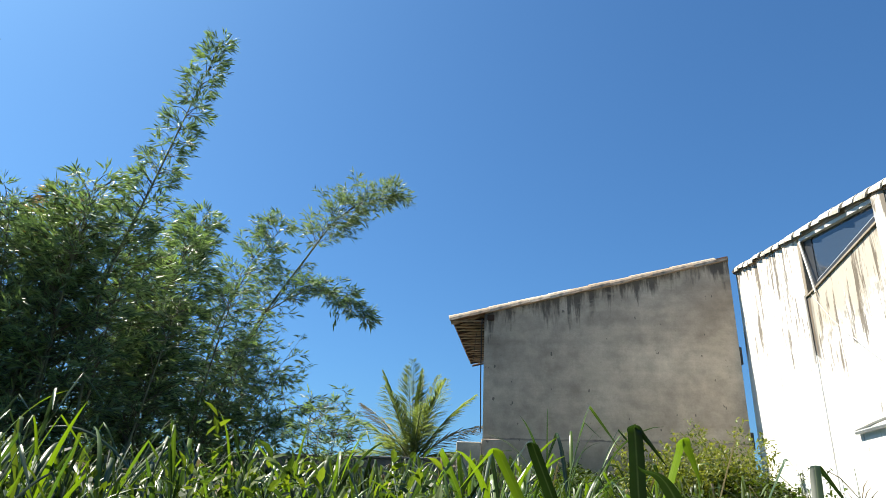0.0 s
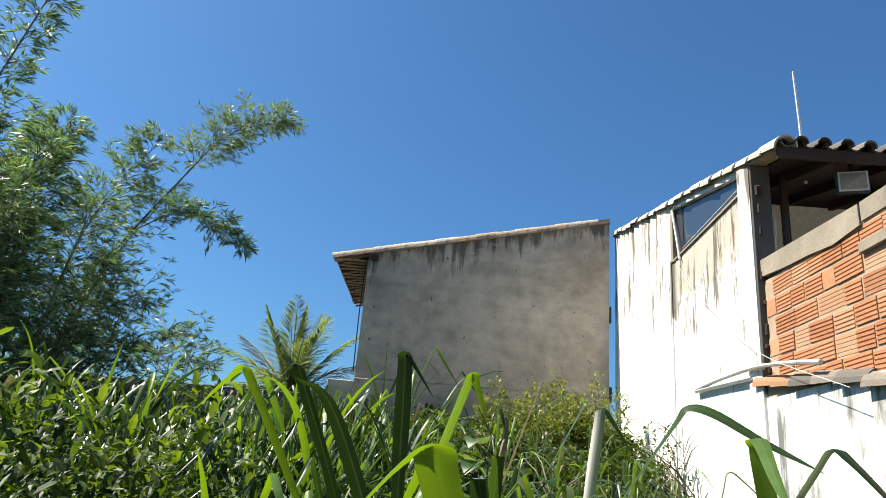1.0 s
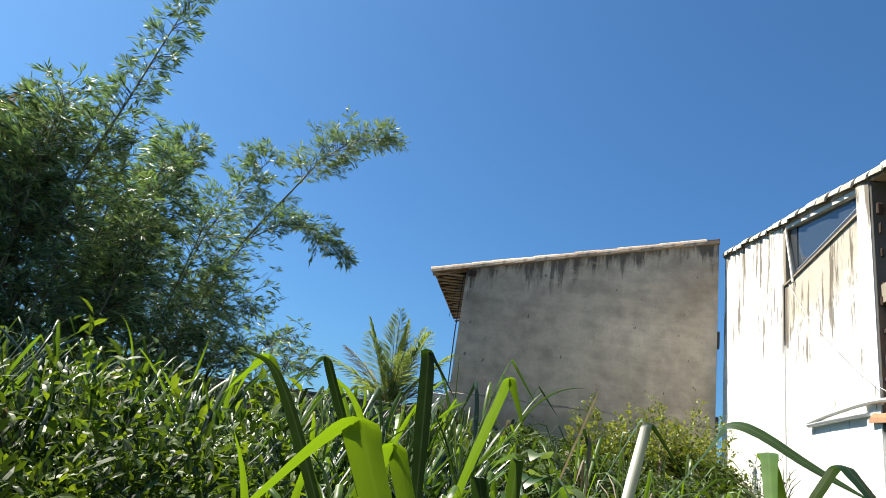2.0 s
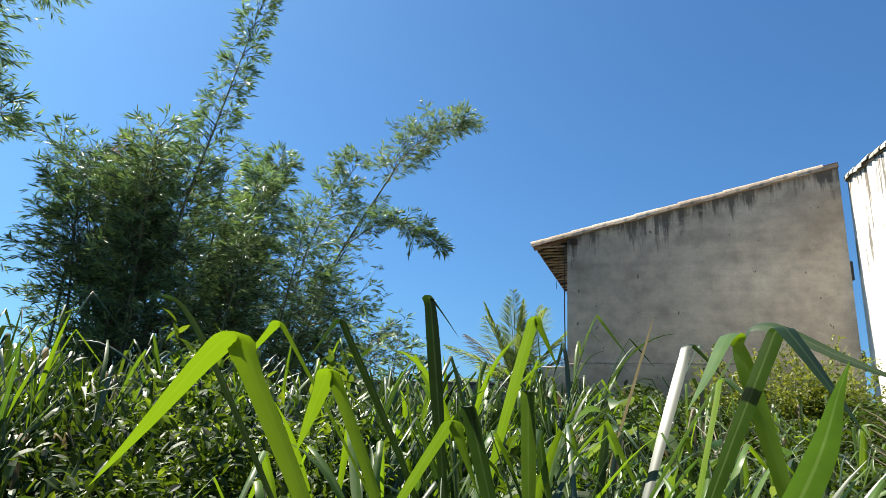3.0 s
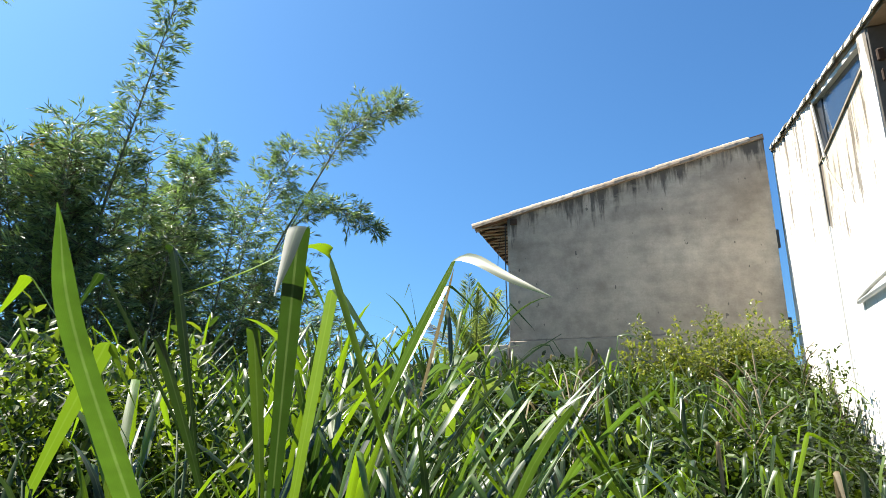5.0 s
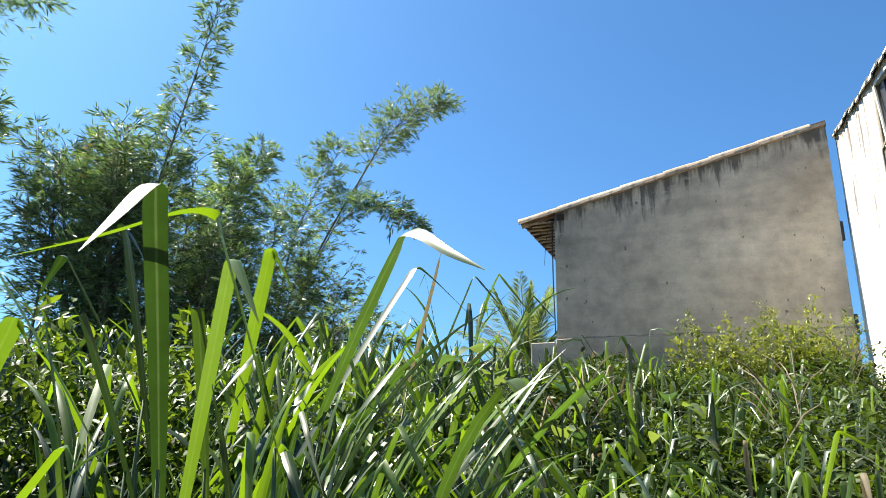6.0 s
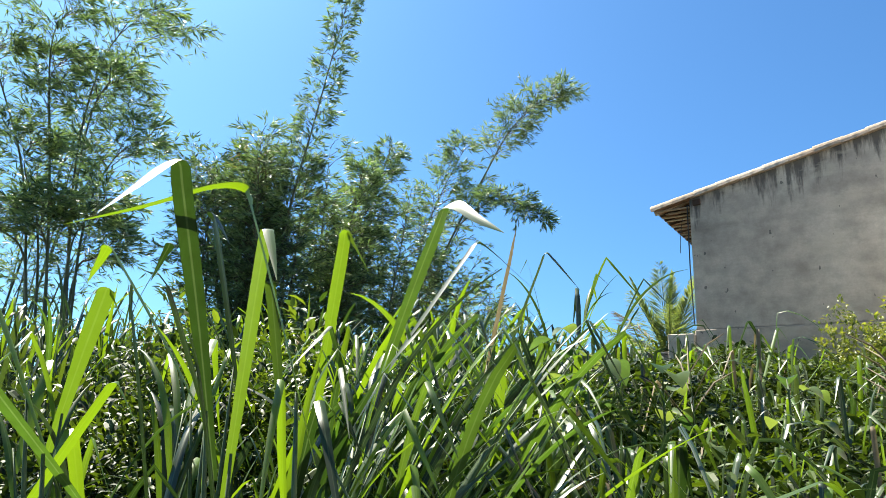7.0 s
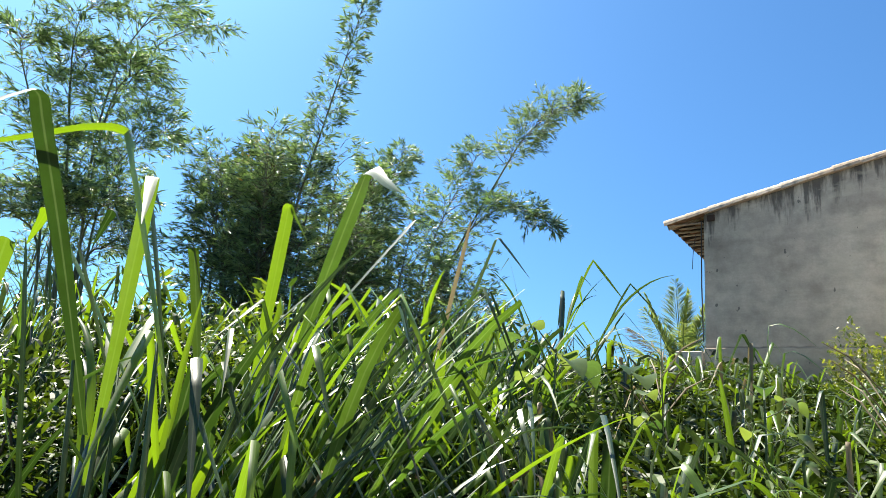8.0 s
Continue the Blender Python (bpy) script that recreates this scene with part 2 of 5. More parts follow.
def tile_material(name, low, high, lichen=0.5):
    m, nt, b = nodes_of(name, 0.88)
    v, _ = coords(nt)
    info = nt.nodes.new("ShaderNodeObjectInfo")
    col = ramp(nt, info.outputs["Random"], [(0.1, low), (0.9, high)])
    fine = noise_tex(nt, 35, 6, v)
    spots = ramp(nt, noise_tex(nt, 6, 6, v), [(0.5, grey(0.0)), (0.66, grey(1.0))])
    col = mixed(nt, col, ramp(nt, fine, [(0.3, grey(0.75)), (0.7, grey(1.1))]), 0.6, "MULTIPLY")
    col = mixed(nt, col, (0.07, 0.065, 0.055), math_node(nt, "MULTIPLY", spots, lichen))
    nt.links.new(col, b.inputs["Base Color"])
    bumped(nt, b, fine, 0.4, 0.004)
    return m


def soil_material():
    m, nt, b = nodes_of("soil_and_litter", 0.95)
    v, _ = coords(nt)
    big, mid, fine = noise_tex(nt, 0.5, 5, v), noise_tex(nt, 6, 6, v), noise_tex(nt, 60, 6, v)
    col = ramp(nt, big, [(0.35, (0.035, 0.036, 0.018)), (0.65, (0.055, 0.044, 0.028))])
    col = mixed(nt, col, ramp(nt, mid, [(0.35, (0.02, 0.03, 0.010)), (0.7, (0.075, 0.060, 0.038))]), 0.5)
    col = mixed(nt, col, ramp(nt, fine, [(0.3, grey(0.6)), (0.7, grey(1.3))]), 0.7, "MULTIPLY")
    nt.links.new(col, b.inputs["Base Color"])
    bumped(nt, b, mid, 0.8, 0.05)
    return m


def glass_material():
    m, nt, b = nodes_of("window_glass", 0.06)
    b.inputs["Base Color"].default_value = (0.035, 0.05, 0.07, 1)
    b.inputs["Specular IOR Level"].default_value = 0.55
    v, _ = coords(nt)
    nt.links.new(ramp(nt, noise_tex(nt, 4, 4, v), [(0.3, grey(0.05)), (0.7, grey(0.2))]), b.inputs["Roughness"])
    return m


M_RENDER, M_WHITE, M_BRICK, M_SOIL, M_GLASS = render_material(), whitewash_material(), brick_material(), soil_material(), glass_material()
M_CAP = tile_material("pale_clay_tile", (0.40, 0.30, 0.21), (0.58, 0.48, 0.37), 0.6)
M_CAP_WHITE = tile_material("lime_washed_tile", (0.40, 0.36, 0.29), (0.62, 0.58, 0.51), 0.6)
M_TILE = tile_material("brown_clay_tile", (0.22, 0.11, 0.06), (0.36, 0.19, 0.10), 0.4)
M_COPING = tile_material("weathered_clay_tile", (0.09, 0.082, 0.072), (0.20, 0.165, 0.135), 0.6)
M_CONCRETE = plain("raw_concrete", (0.29, 0.245, 0.185), 0.95, 0.3, 10, bump=0.7)
M_MORTAR = plain("mortar", (0.40, 0.29, 0.20), 0.95, 0.25, 20, bump=0.6)
M_DARKWOOD = plain("dark_wood", (0.05, 0.028, 0.018), 0.95, 0.3, 9)
M_PAINTED = plain("brown_painted_steel", (0.045, 0.03, 0.025), 0.45, 0.2, 8)
M_DARK = plain("dark_metal", (0.03, 0.032, 0.035), 0.5, 0.2, 8)
M_PIPE = plain("weathered_white_plastic", (0.62, 0.60, 0.55), 0.5, 0.12, 10)
M_GALV = plain("galvanised_steel", (0.55, 0.56, 0.57), 0.45, 0.1, 10, metal=0.3)
M_INNER = plain("inner_plaster", (0.80, 0.80, 0.77), 0.85, 0.1, 6)
M_OLDWALL = plain("old_garden_wall", (0.16, 0.155, 0.14), 0.95, 0.35, 6, bump=0.5)
M_GRASS = leaf_material("elephant_grass_blade", (0.006, 0.020, 0.004), (0.066, 0.122, 0.018), (0.300, 0.490, 0.007), 0.28, 0.42, 0.12, 0.5)
# brighter copy of the grass blade, with backlight put into its colour
M_BACKLIT = leaf_material("backlit_grass_blade", (0.036, 0.076, 0.008), (0.062, 0.108, 0.013), (0.258, 0.430, 0.009), 0.38, 0.44, 0.14, 0.6)
# darker blue-grey copy, with the shade on a blade put into its colour
M_GLAUCOUS = leaf_material("grey_grass_blade", (0.008, 0.024, 0.010), (0.042, 0.076, 0.030), (0.08, 0.15, 0.02), 0.12, 0.40, 0.20, 0.65)
M_GRASS_FAR = leaf_material("field_grass_blade", (0.005, 0.014, 0.004), (0.068, 0.106, 0.029), (0.232, 0.344, 0.013), 0.22, 0.42, 0.0, 0.45)
M_DRY = leaf_material("dry_blade", (0.109, 0.083, 0.045), (0.205, 0.166, 0.096), (0.248, 0.193, 0.096), 0.2, 0.7)
M_SHRUB = leaf_material("shrub_leaf", (0.004, 0.011, 0.002), (0.048, 0.078, 0.012), (0.206, 0.318, 0.010), 0.18, 0.50, 0.0, 0.22)
M_BUSH = leaf_material("bush_leaf", (0.019, 0.042, 0.005), (0.077, 0.115, 0.016), (0.307, 0.424, 0.015), 0.32, 0.42, 0.0, 0.25)
M_YELLOW = leaf_material("yellow_shrub_leaf", (0.036, 0.060, 0.008), (0.165, 0.180, 0.024), (0.42, 0.46, 0.03), 0.34, 0.45)
M_BROAD = leaf_material("broad_leaf", (0.034, 0.074, 0.014), (0.109, 0.150, 0.041), (0.255, 0.336, 0.044), 0.4, 0.35)
M_BAMBOO = leaf_material("bamboo_leaf", (0.009, 0.025, 0.008), (0.180, 0.270, 0.113), (0.342, 0.513, 0.085), 0.32, 0.38, 0.0, 0.6)
M_PLUME = leaf_material("pale_bamboo_leaf", (0.048, 0.080, 0.032), (0.176, 0.240, 0.112), (0.292, 0.404, 0.103), 0.36, 0.38, 0.0, 0.6)
M_WITHERED = leaf_material("withered_leaf", (0.22, 0.10, 0.02), (0.48, 0.27, 0.04), (0.5, 0.3, 0.05), 0.2, 0.6)
M_PALM = leaf_material("palm_leaflet", (0.056, 0.088, 0.020), (0.176, 0.216, 0.068), (0.396, 0.464, 0.069), 0.40, 0.33, 0.0, 0.9)
M_CULM = plain("bamboo_culm", (0.085, 0.10, 0.045), 0.5, 0.3, 6)
M_STEM = plain("grass_stem", (0.05, 0.085, 0.025), 0.6, 0.3, 10)
M_TWIG = plain("twig", (0.10, 0.075, 0.045), 0.85, 0.3, 10)
M_TRUNK = plain("palm_trunk", (0.16, 0.13, 0.10), 0.9, 0.3, 8, bump=0.6)


# ---- mesh helpers ----
def mesh_of(name, verts, faces, material, uvs=None, smooth=False):
    me = bpy.data.meshes.new(name)
    me.from_pydata([tuple(v) for v in verts], [], [tuple(f) for f in faces])
    if uvs is not None:
        layer = me.uv_layers.new(name="UVMap")
        loops = np.empty(len(me.loops), dtype=np.int32)
        me.loops.foreach_get("vertex_index", loops)
        layer.data.foreach_set("uv", np.asarray(uvs, dtype=np.float32)[loops].ravel())
    if smooth:
        me.polygons.foreach_set("use_smooth", [True] * len(me.polygons))
    me.materials.append(material)
    me.update()
    return me


def attach(ob, parent):
    ob.parent = parent
    return ob


def piece(name, verts, faces, material, parent=None, label="", uvs=None, smooth=False):
    ob = new(name, mesh_of(name, verts, faces, material, uvs, smooth))
    if parent is not None:
        attach(ob, parent)
    if label:
        tagged(ob, label)
    return ob


def part(name, bm, material, parent, label=""):
    me = bpy.data.meshes.new(name)
    bm.to_mesh(me)
    bm.free()
    me.materials.append(material)
    ob = attach(new(name, me), parent)
    return tagged(ob, label) if label else ob


def box_bm(x0, x1, y0, y1, z0, z1, bevel=0.0):
    bm = bmesh.new()
    bmesh.ops.create_cube(bm, size=1.0)
    for v in bm.verts:
        v.co = Vector((x0 + (v.co.x + 0.5) * (x1 - x0), y0 + (v.co.y + 0.5) * (y1 - y0), z0 + (v.co.z + 0.5) * (z1 - z0)))
    if bevel:
        bmesh.ops.bevel(bm, geom=bm.edges[:], offset=bevel, segments=1, affect="EDGES")
    return bm


def prism_bm(outline, thickness, axis):
    """An outline of (a, b) pairs, swept along an axis: 'x' gives (a, b) as (y, z), 'y' as (x, z)."""
    bm = bmesh.new()
    def at(a, b, d):
        return (d, a, b) if axis == "x" else (a, d, b)
    front = [bm.verts.new(at(a, b, thickness[0])) for a, b in outline]
    back = [bm.verts.new(at(a, b, thickness[1])) for a, b in outline]
    bm.faces.new(front)
    bm.faces.new(back[::-1])
    for i in range(len(outline)):
        j = (i + 1) % len(outline)
        bm.faces.new((front[j], front[i], back[i], back[j]))
    bmesh.ops.recalc_face_normals(bm, faces=bm.faces[:])
    return bm


def tube(points, radii, sides=6, close=True):
    """A tapered tube along points; returns verts, faces."""
    pts = [Vector(p) for p in points]
    verts, faces = [], []
    for i, p in enumerate(pts):
        d = (pts[min(i + 1, len(pts) - 1)] - pts[max(i - 1, 0)]).normalized()
        a = d.orthogonal().normalized() if abs(d.z) > 0.95 else d.cross(Vector((0, 0, 1))).normalized()
        b = d.cross(a)
        for k in range(sides):
            t = 2 * math.pi * k / sides
            verts.append(p + (a * math.cos(t) + b * math.sin(t)) * radii[i])
    for i in range(len(pts) - 1):
        for k in range(sides):
            q = (k + 1) % sides
            faces.append((i * sides + k, i * sides + q, (i + 1) * sides + q, (i + 1) * sides + k))
    if close:
        faces.append(tuple(range(sides))[::-1])
        faces.append(tuple(range((len(pts) - 1) * sides, len(pts) * sides)))
    return verts, faces


def curve_points(ctrl, n):
    """Smooth points through a few control points (Catmull-Rom)."""
    c = [Vector(p) for p in ctrl]
    c = [c[0] * 2 - c[1]] + c + [c[-1] * 2 - c[-2]]
    out = []
    segs = len(c) - 3
    for i in range(n):
        u = i / (n - 1) * segs
        k = min(int(u), segs - 1)
        t = u - k
        p0, p1, p2, p3 = c[k:k + 4]
        out.append(0.5 * ((2 * p1) + (p2 - p0) * t + (2 * p0 - 5 * p1 + 4 * p2 - p3) * t * t + (3 * p1 - p0 - 3 * p2 + p3) * t ** 3))
    return out


def half_tile(length, r0, r1, thick=0.018, sides=7):
    """A half-round roof tile along +x, hollow side down, wide end at x=0."""
    verts, faces = [], []
    for x, r in ((0.0, r0), (length, r1)):
        for rr in (r, r - thick):
            for k in range(sides + 1):
                t = math.pi * k / sides
                verts.append((x, -rr * math.cos(t), rr * math.sin(t) * 1.05))
    n = sides + 1
    for k in range(sides):
        faces += [(k, k + 1, 2 * n + k + 1, 2 * n + k), (n + k + 1, n + k, 3 * n + k, 3 * n + k + 1),
                  (k + 1, k, n + k, n + k + 1), (2 * n + k, 2 * n + k + 1, 3 * n + k + 1, 3 * n + k)]
    faces += [(0, 2 * n, 3 * n, n), (sides, n + sides, 3 * n + sides, 2 * n + sides)]
    return verts, faces


def empty(name, at=(0, 0, 0), rz=0.0):
    ob = new(name)
    ob.matrix_world = pose(*at, 0, 0, rz)
    return ob


# ---- ground ----
def ground_z(x, y):
    rise = 0.085 * min(max(y - 1.2, 0.0), 12.0)
    return rise + 0.05 * math.sin(x * 0.9 + 0.4) * math.sin(y * 0.7) + 0.02 * math.sin(x * 2.7 + y * 1.9)


def build_ground():
    xs = [-400, -150, -60, -30] + [-20 + i * 0.5 for i in range(61)] + [14, 22, 45, 150, 400]
    ys = [-300, -100, -30, -12] + [-6 + i * 0.5 for i in range(49)] + [22, 28, 45, 90, 200, 500]
    verts = [(x, y, ground_z(x, y) if abs(x) < 25 and -8 < y < 24 else ground_z(0, min(max(y, -6), 20))) for y in ys for x in xs]
    w = len(xs)
    faces = [(j * w + i, j * w + i + 1, (j + 1) * w + i + 1, (j + 1) * w + i) for j in range(len(ys) - 1) for i in range(w - 1)]
    tagged(piece("ground", verts, faces, M_SOIL, smooth=True), "overgrown sloping plot of dark soil and leaf litter", "ground", kind="structure")


build_ground()


# ---- grey house ----
def build_grey_house():
    h = empty("house")
    h.matrix_world = Matrix.Translation((-0.023, 13.30, -0.031)) @ Matrix.Scale(1.0207, 4)
    tagged(h, "house with bare grey cement gable wall and clay tile roof", "house")
    slope = (6.77 - 5.70) / (3.71 + 1.04)
    def top(x):
        return 5.70 + (x + 1.04) * slope
    wall = prism_bm([(-1.04, 0.2), (3.71, 0.2), (3.71, top(3.71)), (-1.04, top(-1.04))], (0.0, 0.16), "y")
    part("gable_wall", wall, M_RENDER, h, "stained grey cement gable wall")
    side = box_bm(-1.04, -0.88, 0.16, 7.5, 0.2, 5.66)
    part("side_wall", side, M_RENDER, h)
    part("side_wall", box_bm(3.55, 3.71, 0.16, 7.5, 0.2, 6.70), M_RENDER, h)
    part("back_wall", box_bm(-0.88, 3.55, 7.34, 7.5, 0.2, 5.70), M_RENDER, h)
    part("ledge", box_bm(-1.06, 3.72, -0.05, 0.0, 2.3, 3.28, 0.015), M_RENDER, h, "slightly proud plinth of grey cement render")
    # tile channels run down the slope and past the wall, seen from below
    length = math.hypot(3.71 + 1.70, (3.71 + 1.70) * slope)
    ang = math.atan(slope)
    v, f = half_tile(length, 0.085, 0.085, 0.015, 6)
    base = mesh_of("roof_channel", v, f, M_TILE, smooth=False)
    for i in range(36):
        over = i % 2
        ob = attach(new("roof_channel", base), h)
        y = 0.06 + i * 0.105
        ob.matrix_local = Matrix.Translation((-1.70, y, top(-1.70) + (0.02 if over else 0.09))) @ Matrix.Rotation(-ang, 4, "Y") @ Matrix.Rotation(0 if over else math.pi, 4, "X")
    for i in range(18):
        y = 0.02 + i * 0.21
        part("tile_mouth", box_bm(-1.69, -1.06, y, y + 0.05, top(-1.38) - 0.075, top(-1.38) - 0.045, 0.008), M_CAP, h)
    for i in range(13):
        x0, y = -1.66, 0.25 + i * 0.3
        vv, ff = tube([(x0, y, top(x0) - 0.02), (0.3, y, top(0.3) - 0.02)], [0.028, 0.028], 4)
        piece("rafter", vv, ff, M_DARKWOOD, h)
    # verge capping
    n = 13
    v, f = half_tile(0.47, 0.14, 0.105, 0.02, 8)
    base = mesh_of("verge_tile", v, f, M_CAP, smooth=False)
    step = (3.44 + 1.72) / n
    rnd = random.Random(4)
    for i in range(n):
        x = -1.72 + i * step
        ob = attach(new("verge_tile", base), h)
        ob.matrix_local = Matrix.Translation((x, 0.04 + rnd.uniform(-0.012, 0.012), top(x) - 0.01 + rnd.uniform(-0.008, 0.012))) @ Matrix.Rotation(-ang - 0.065, 4, "Y") @ Matrix.Rotation(rnd.uniform(-0.1, 0.1), 4, "X")
    # mortar bed under the capping and a short beam end
    bed = prism_bm([(-1.02, top(-1.02) + 0.004), (3.705, top(3.705) + 0.004), (3.705, top(3.705) + 0.06), (-1.02, top(-1.02) + 0.06)], (-0.05, 0.15), "y")
    part("mortar_bed", bed, M_MORTAR, h)
    part("beam_end", box_bm(-0.98, -0.84, -0.04, -0.002, 5.56, 5.68, 0.01), M_DARKWOOD, h, "dark wooden beam end")
    vv, ff = tube([(-1.09, 0.02, 5.6), (-1.10, 0.03, 4.4), (-1.08, 0.03, 3.4)], [0.012] * 3, 5)
    piece("downlead", vv, ff, M_DARK, h, "thin dark cable down the corner")
    pts = curve_points([(-1.18, 0.0, 5.35), (-1.22, -0.02, 5.05), (-1.25, 0.0, 4.7)], 6)
    vv, ff = tube(pts, [0.006] * 6, 4)
    piece("loose_wire", vv, ff, M_DARK, h)
    part("bracket", box_bm(3.712, 3.76, 0.02, 0.08, 4.72, 5.05, 0.008), M_DARK, h, "dark metal bracket")
    part("bracket", box_bm(3.712, 3.77, 0.02, 0.08, 3.2, 3.5, 0.008), M_DARK, h)
    return h


build_grey_house()


# ---- white house ----
def build_white_house():
    h = tagged(empty("house", (3.478, 0, 0), -1.816), "tall whitewashed house with mould streaks and clay tile roof", "house")
    slope, end, joint, post = (6.64 - 5.19) / (12.97 - 6.46), 13.32, 9.84, 7.08
    def top(y):
        return 5.07 + (y - 6.46) * slope
    ang = math.atan(slope)
    # side wall with the window cut out under the slope
    part("wall", prism_bm([(joint, 0.0), (end, 0.0), (end, top(end)), (joint, top(joint))], (-0.012, 0.18), "x"), M_WHITE, h)
    part("wall", prism_bm([(7.38, 0.0), (joint, 0.0), (joint, 4.93), (7.38, 4.98)], (0.004, 0.18), "x"), M_WHITE, h)
    part("pillar", prism_bm([(post, 0.0), (7.38, 0.0), (7.38, top(7.38)), (post, top(post))], (-0.03, 0.2), "x"), M_WHITE, h, "whitewashed corner pillar with rough edge")
    # raw edge; its dark colour also carries the shade on this end face
    part("pillar_edge", box_bm(-0.02, 0.19, post - 0.03, post, 2.7, top(post) - 0.01, 0.006), M_COPING, h, "raw brown edge of the pillar, darkened for shade")
    teeth = random.Random(3)
    z = 2.9
    while z < 5.0:
        hgt = teeth.uniform(0.04, 0.13)
        # raw teeth, coloured near black to look shaded where the sun reaches them
        part("tooth", box_bm(0.0 + teeth.uniform(0, 0.03), 0.04 + teeth.uniform(0, 0.06), post - 0.075 + teeth.uniform(0, 0.03), post - 0.028, z, z + hgt, 0.012), M_DARKWOOD, h)
        z += hgt + teeth.uniform(0.03, 0.28)
    part("wall", box_bm(0.0, 0.18, 1.5, post, 0.0, 2.66), M_WHITE, h)
    part("rear_wall", box_bm(0.18, 7.0, end - 0.18, end, 0.0, 6.5), M_WHITE, h)
    part("inner_wall", prism_bm([(0.18, 2.9), (7.0, 2.9), (7.0, 5.50), (0.18, 5.50)], (8.72, 8.84), "y"), M_INNER, h, "pale inner plaster wall of the terrace")
    part("floor_slab", box_bm(0.18, 7.0, 1.5, end - 0.18, 2.6, 2.9), M_CONCRETE, h)
    # window
    w = attach(new("window"), h)
    part("frame", box_bm(-0.016, 0.10, 9.74, joint - 0.003, 4.93, top(9.79) - 0.05, 0.008), M_CONCRETE, w, "worn plaster jamb")
    part("frame", prism_bm([(7.38, 4.99), (9.44, 4.945), (9.44, 5.03), (7.38, 5.10)], (0.02, 0.09), "x"), M_DARK, w, "dark bottom rail")
    part("frame", prism_bm([(7.38, 5.10), (9.44, 5.03), (9.44, 5.05), (7.38, 5.12)], (0.03, 0.08), "x"), M_GALV, w, "thin pale glazing bar")
    part("frame", prism_bm([(7.38, top(7.38) - 0.05), (9.74, top(9.74) - 0.05), (9.74, top(9.74)), (7.38, top(7.38))], (-0.01, 0.14), "x"), M_PIPE, w, "pale top rail under the tiles")
    part("frame", prism_bm([(9.44, 4.94), (9.735, 4.935), (9.735, top(9.735) - 0.055), (9.44, top(9.44) - 0.055)], (0.045, 0.06), "x"), M_DARK, w, "dark narrow side panel")
    vv, ff = tube([(-0.005, 9.74, top(9.74) - 0.06), (-0.03, 9.40, 4.86)], [0.018, 0.016], 5)
    piece("strap", vv, ff, M_PIPE, w, "pale diagonal strap")
    part("pane", prism_bm([(7.38, 5.115), (9.44, 5.045), (9.44, top(9.44) - 0.05), (7.38, top(7.38) - 0.05)], (0.055, 0.062), "x"), M_GLASS, w, "dusty blue-grey glass pane")
    part("sill_plaster", prism_bm([(7.38, 4.975), (9.74, 4.925), (9.74, 4.95), (7.38, 5.0)], (-0.02, 0.10), "x"), M_CONCRETE, w, "crumbling plaster edge under the window")
    # roof: tile rows run along the wall and end at the low eave
    length = math.hypot(end + 0.33 - 6.38, (end + 0.33 - 6.38) * slope)
    v, f = half_tile(length, 0.074, 0.074, 0.014, 6)
    v = [(-b, a, c) for a, b, c in v]
    base = mesh_of("roof_channel", v, f, M_COPING)
    for i in range(46):
        over = i % 2
        ob = attach(new("roof_channel", base), h)
        ob.matrix_local = Matrix.Translation((0.08 + i * 0.113, 6.38 - 0.05 * over, top(6.38) + (0.06 if over else 0.115))) @ Matrix.Rotation(ang, 4, "X") @ Matrix.Rotation(0 if over else math.pi, 4, "Y")
    part("soffit", prism_bm([(6.42, top(6.42) + 0.005), (end + 0.3, top(end + 0.3) + 0.005), (end + 0.3, top(end + 0.3) + 0.05), (6.42, top(6.42) + 0.05)], (0.19, 6.9), "x"), M_DARKWOOD, h, "dark boarded underside of the roof")
    part("fascia", box_bm(-0.02, 5.8, 6.40, 6.44, top(6.42) - 0.09, top(6.42) + 0.03, 0.006), M_DARKWOOD, h, "dark wooden fascia board")
    for i in range(9):
        x = 0.5 + i * 0.62
        part("rafter", prism_bm([(6.45, top(6.45) - 0.11), (8.7, top(8.7) - 0.11), (8.7, top(8.7)), (6.45, top(6.45))], (x, x + 0.06), "x"), M_DARKWOOD, h)
    # verge tiles
    n = 20
    v, f = half_tile(0.46, 0.125, 0.095, 0.02, 8)
    v = [(-b, a, c) for a, b, c in v]
    vbase = mesh_of("verge_tile", v, f, M_CAP_WHITE)
    rnd = random.Random(9)
    step = (end - 0.05 - 6.36) / n
    for i in range(n):
        y = 6.36 + i * step
        ob = attach(new("verge_tile", vbase), h)
        ob.matrix_local = Matrix.Translation((0.045 + rnd.uniform(-0.014, 0.014), y, top(y) + 0.02 + rnd.uniform(-0.008, 0.014))) @ Matrix.Rotation(ang + 0.08, 4, "X") @ Matrix.Rotation(rnd.uniform(-0.15, 0.15), 4, "Y")
    part("mortar_bed", prism_bm([(6.5, top(6.5) + 0.003), (end, top(end) + 0.003), (end, top(end) + 0.075), (6.5, top(6.5) + 0.075)], (-0.02, 0.15), "x"), M_MORTAR, h)
    # terrace post
    part("post", box_bm(0.42, 0.49, 7.27, 7.34, 2.9, top(7.3), 0.006), M_PAINTED, h, "brown painted steel post")
    # row of half-round tiles that caps the lower wall
    v, f = half_tile(0.42, 0.125, 0.10, 0.02, 8)
    v = [(-b, -a, c) for a, b, c in v]
    cv = [tuple(q[::-1]) for q in f]
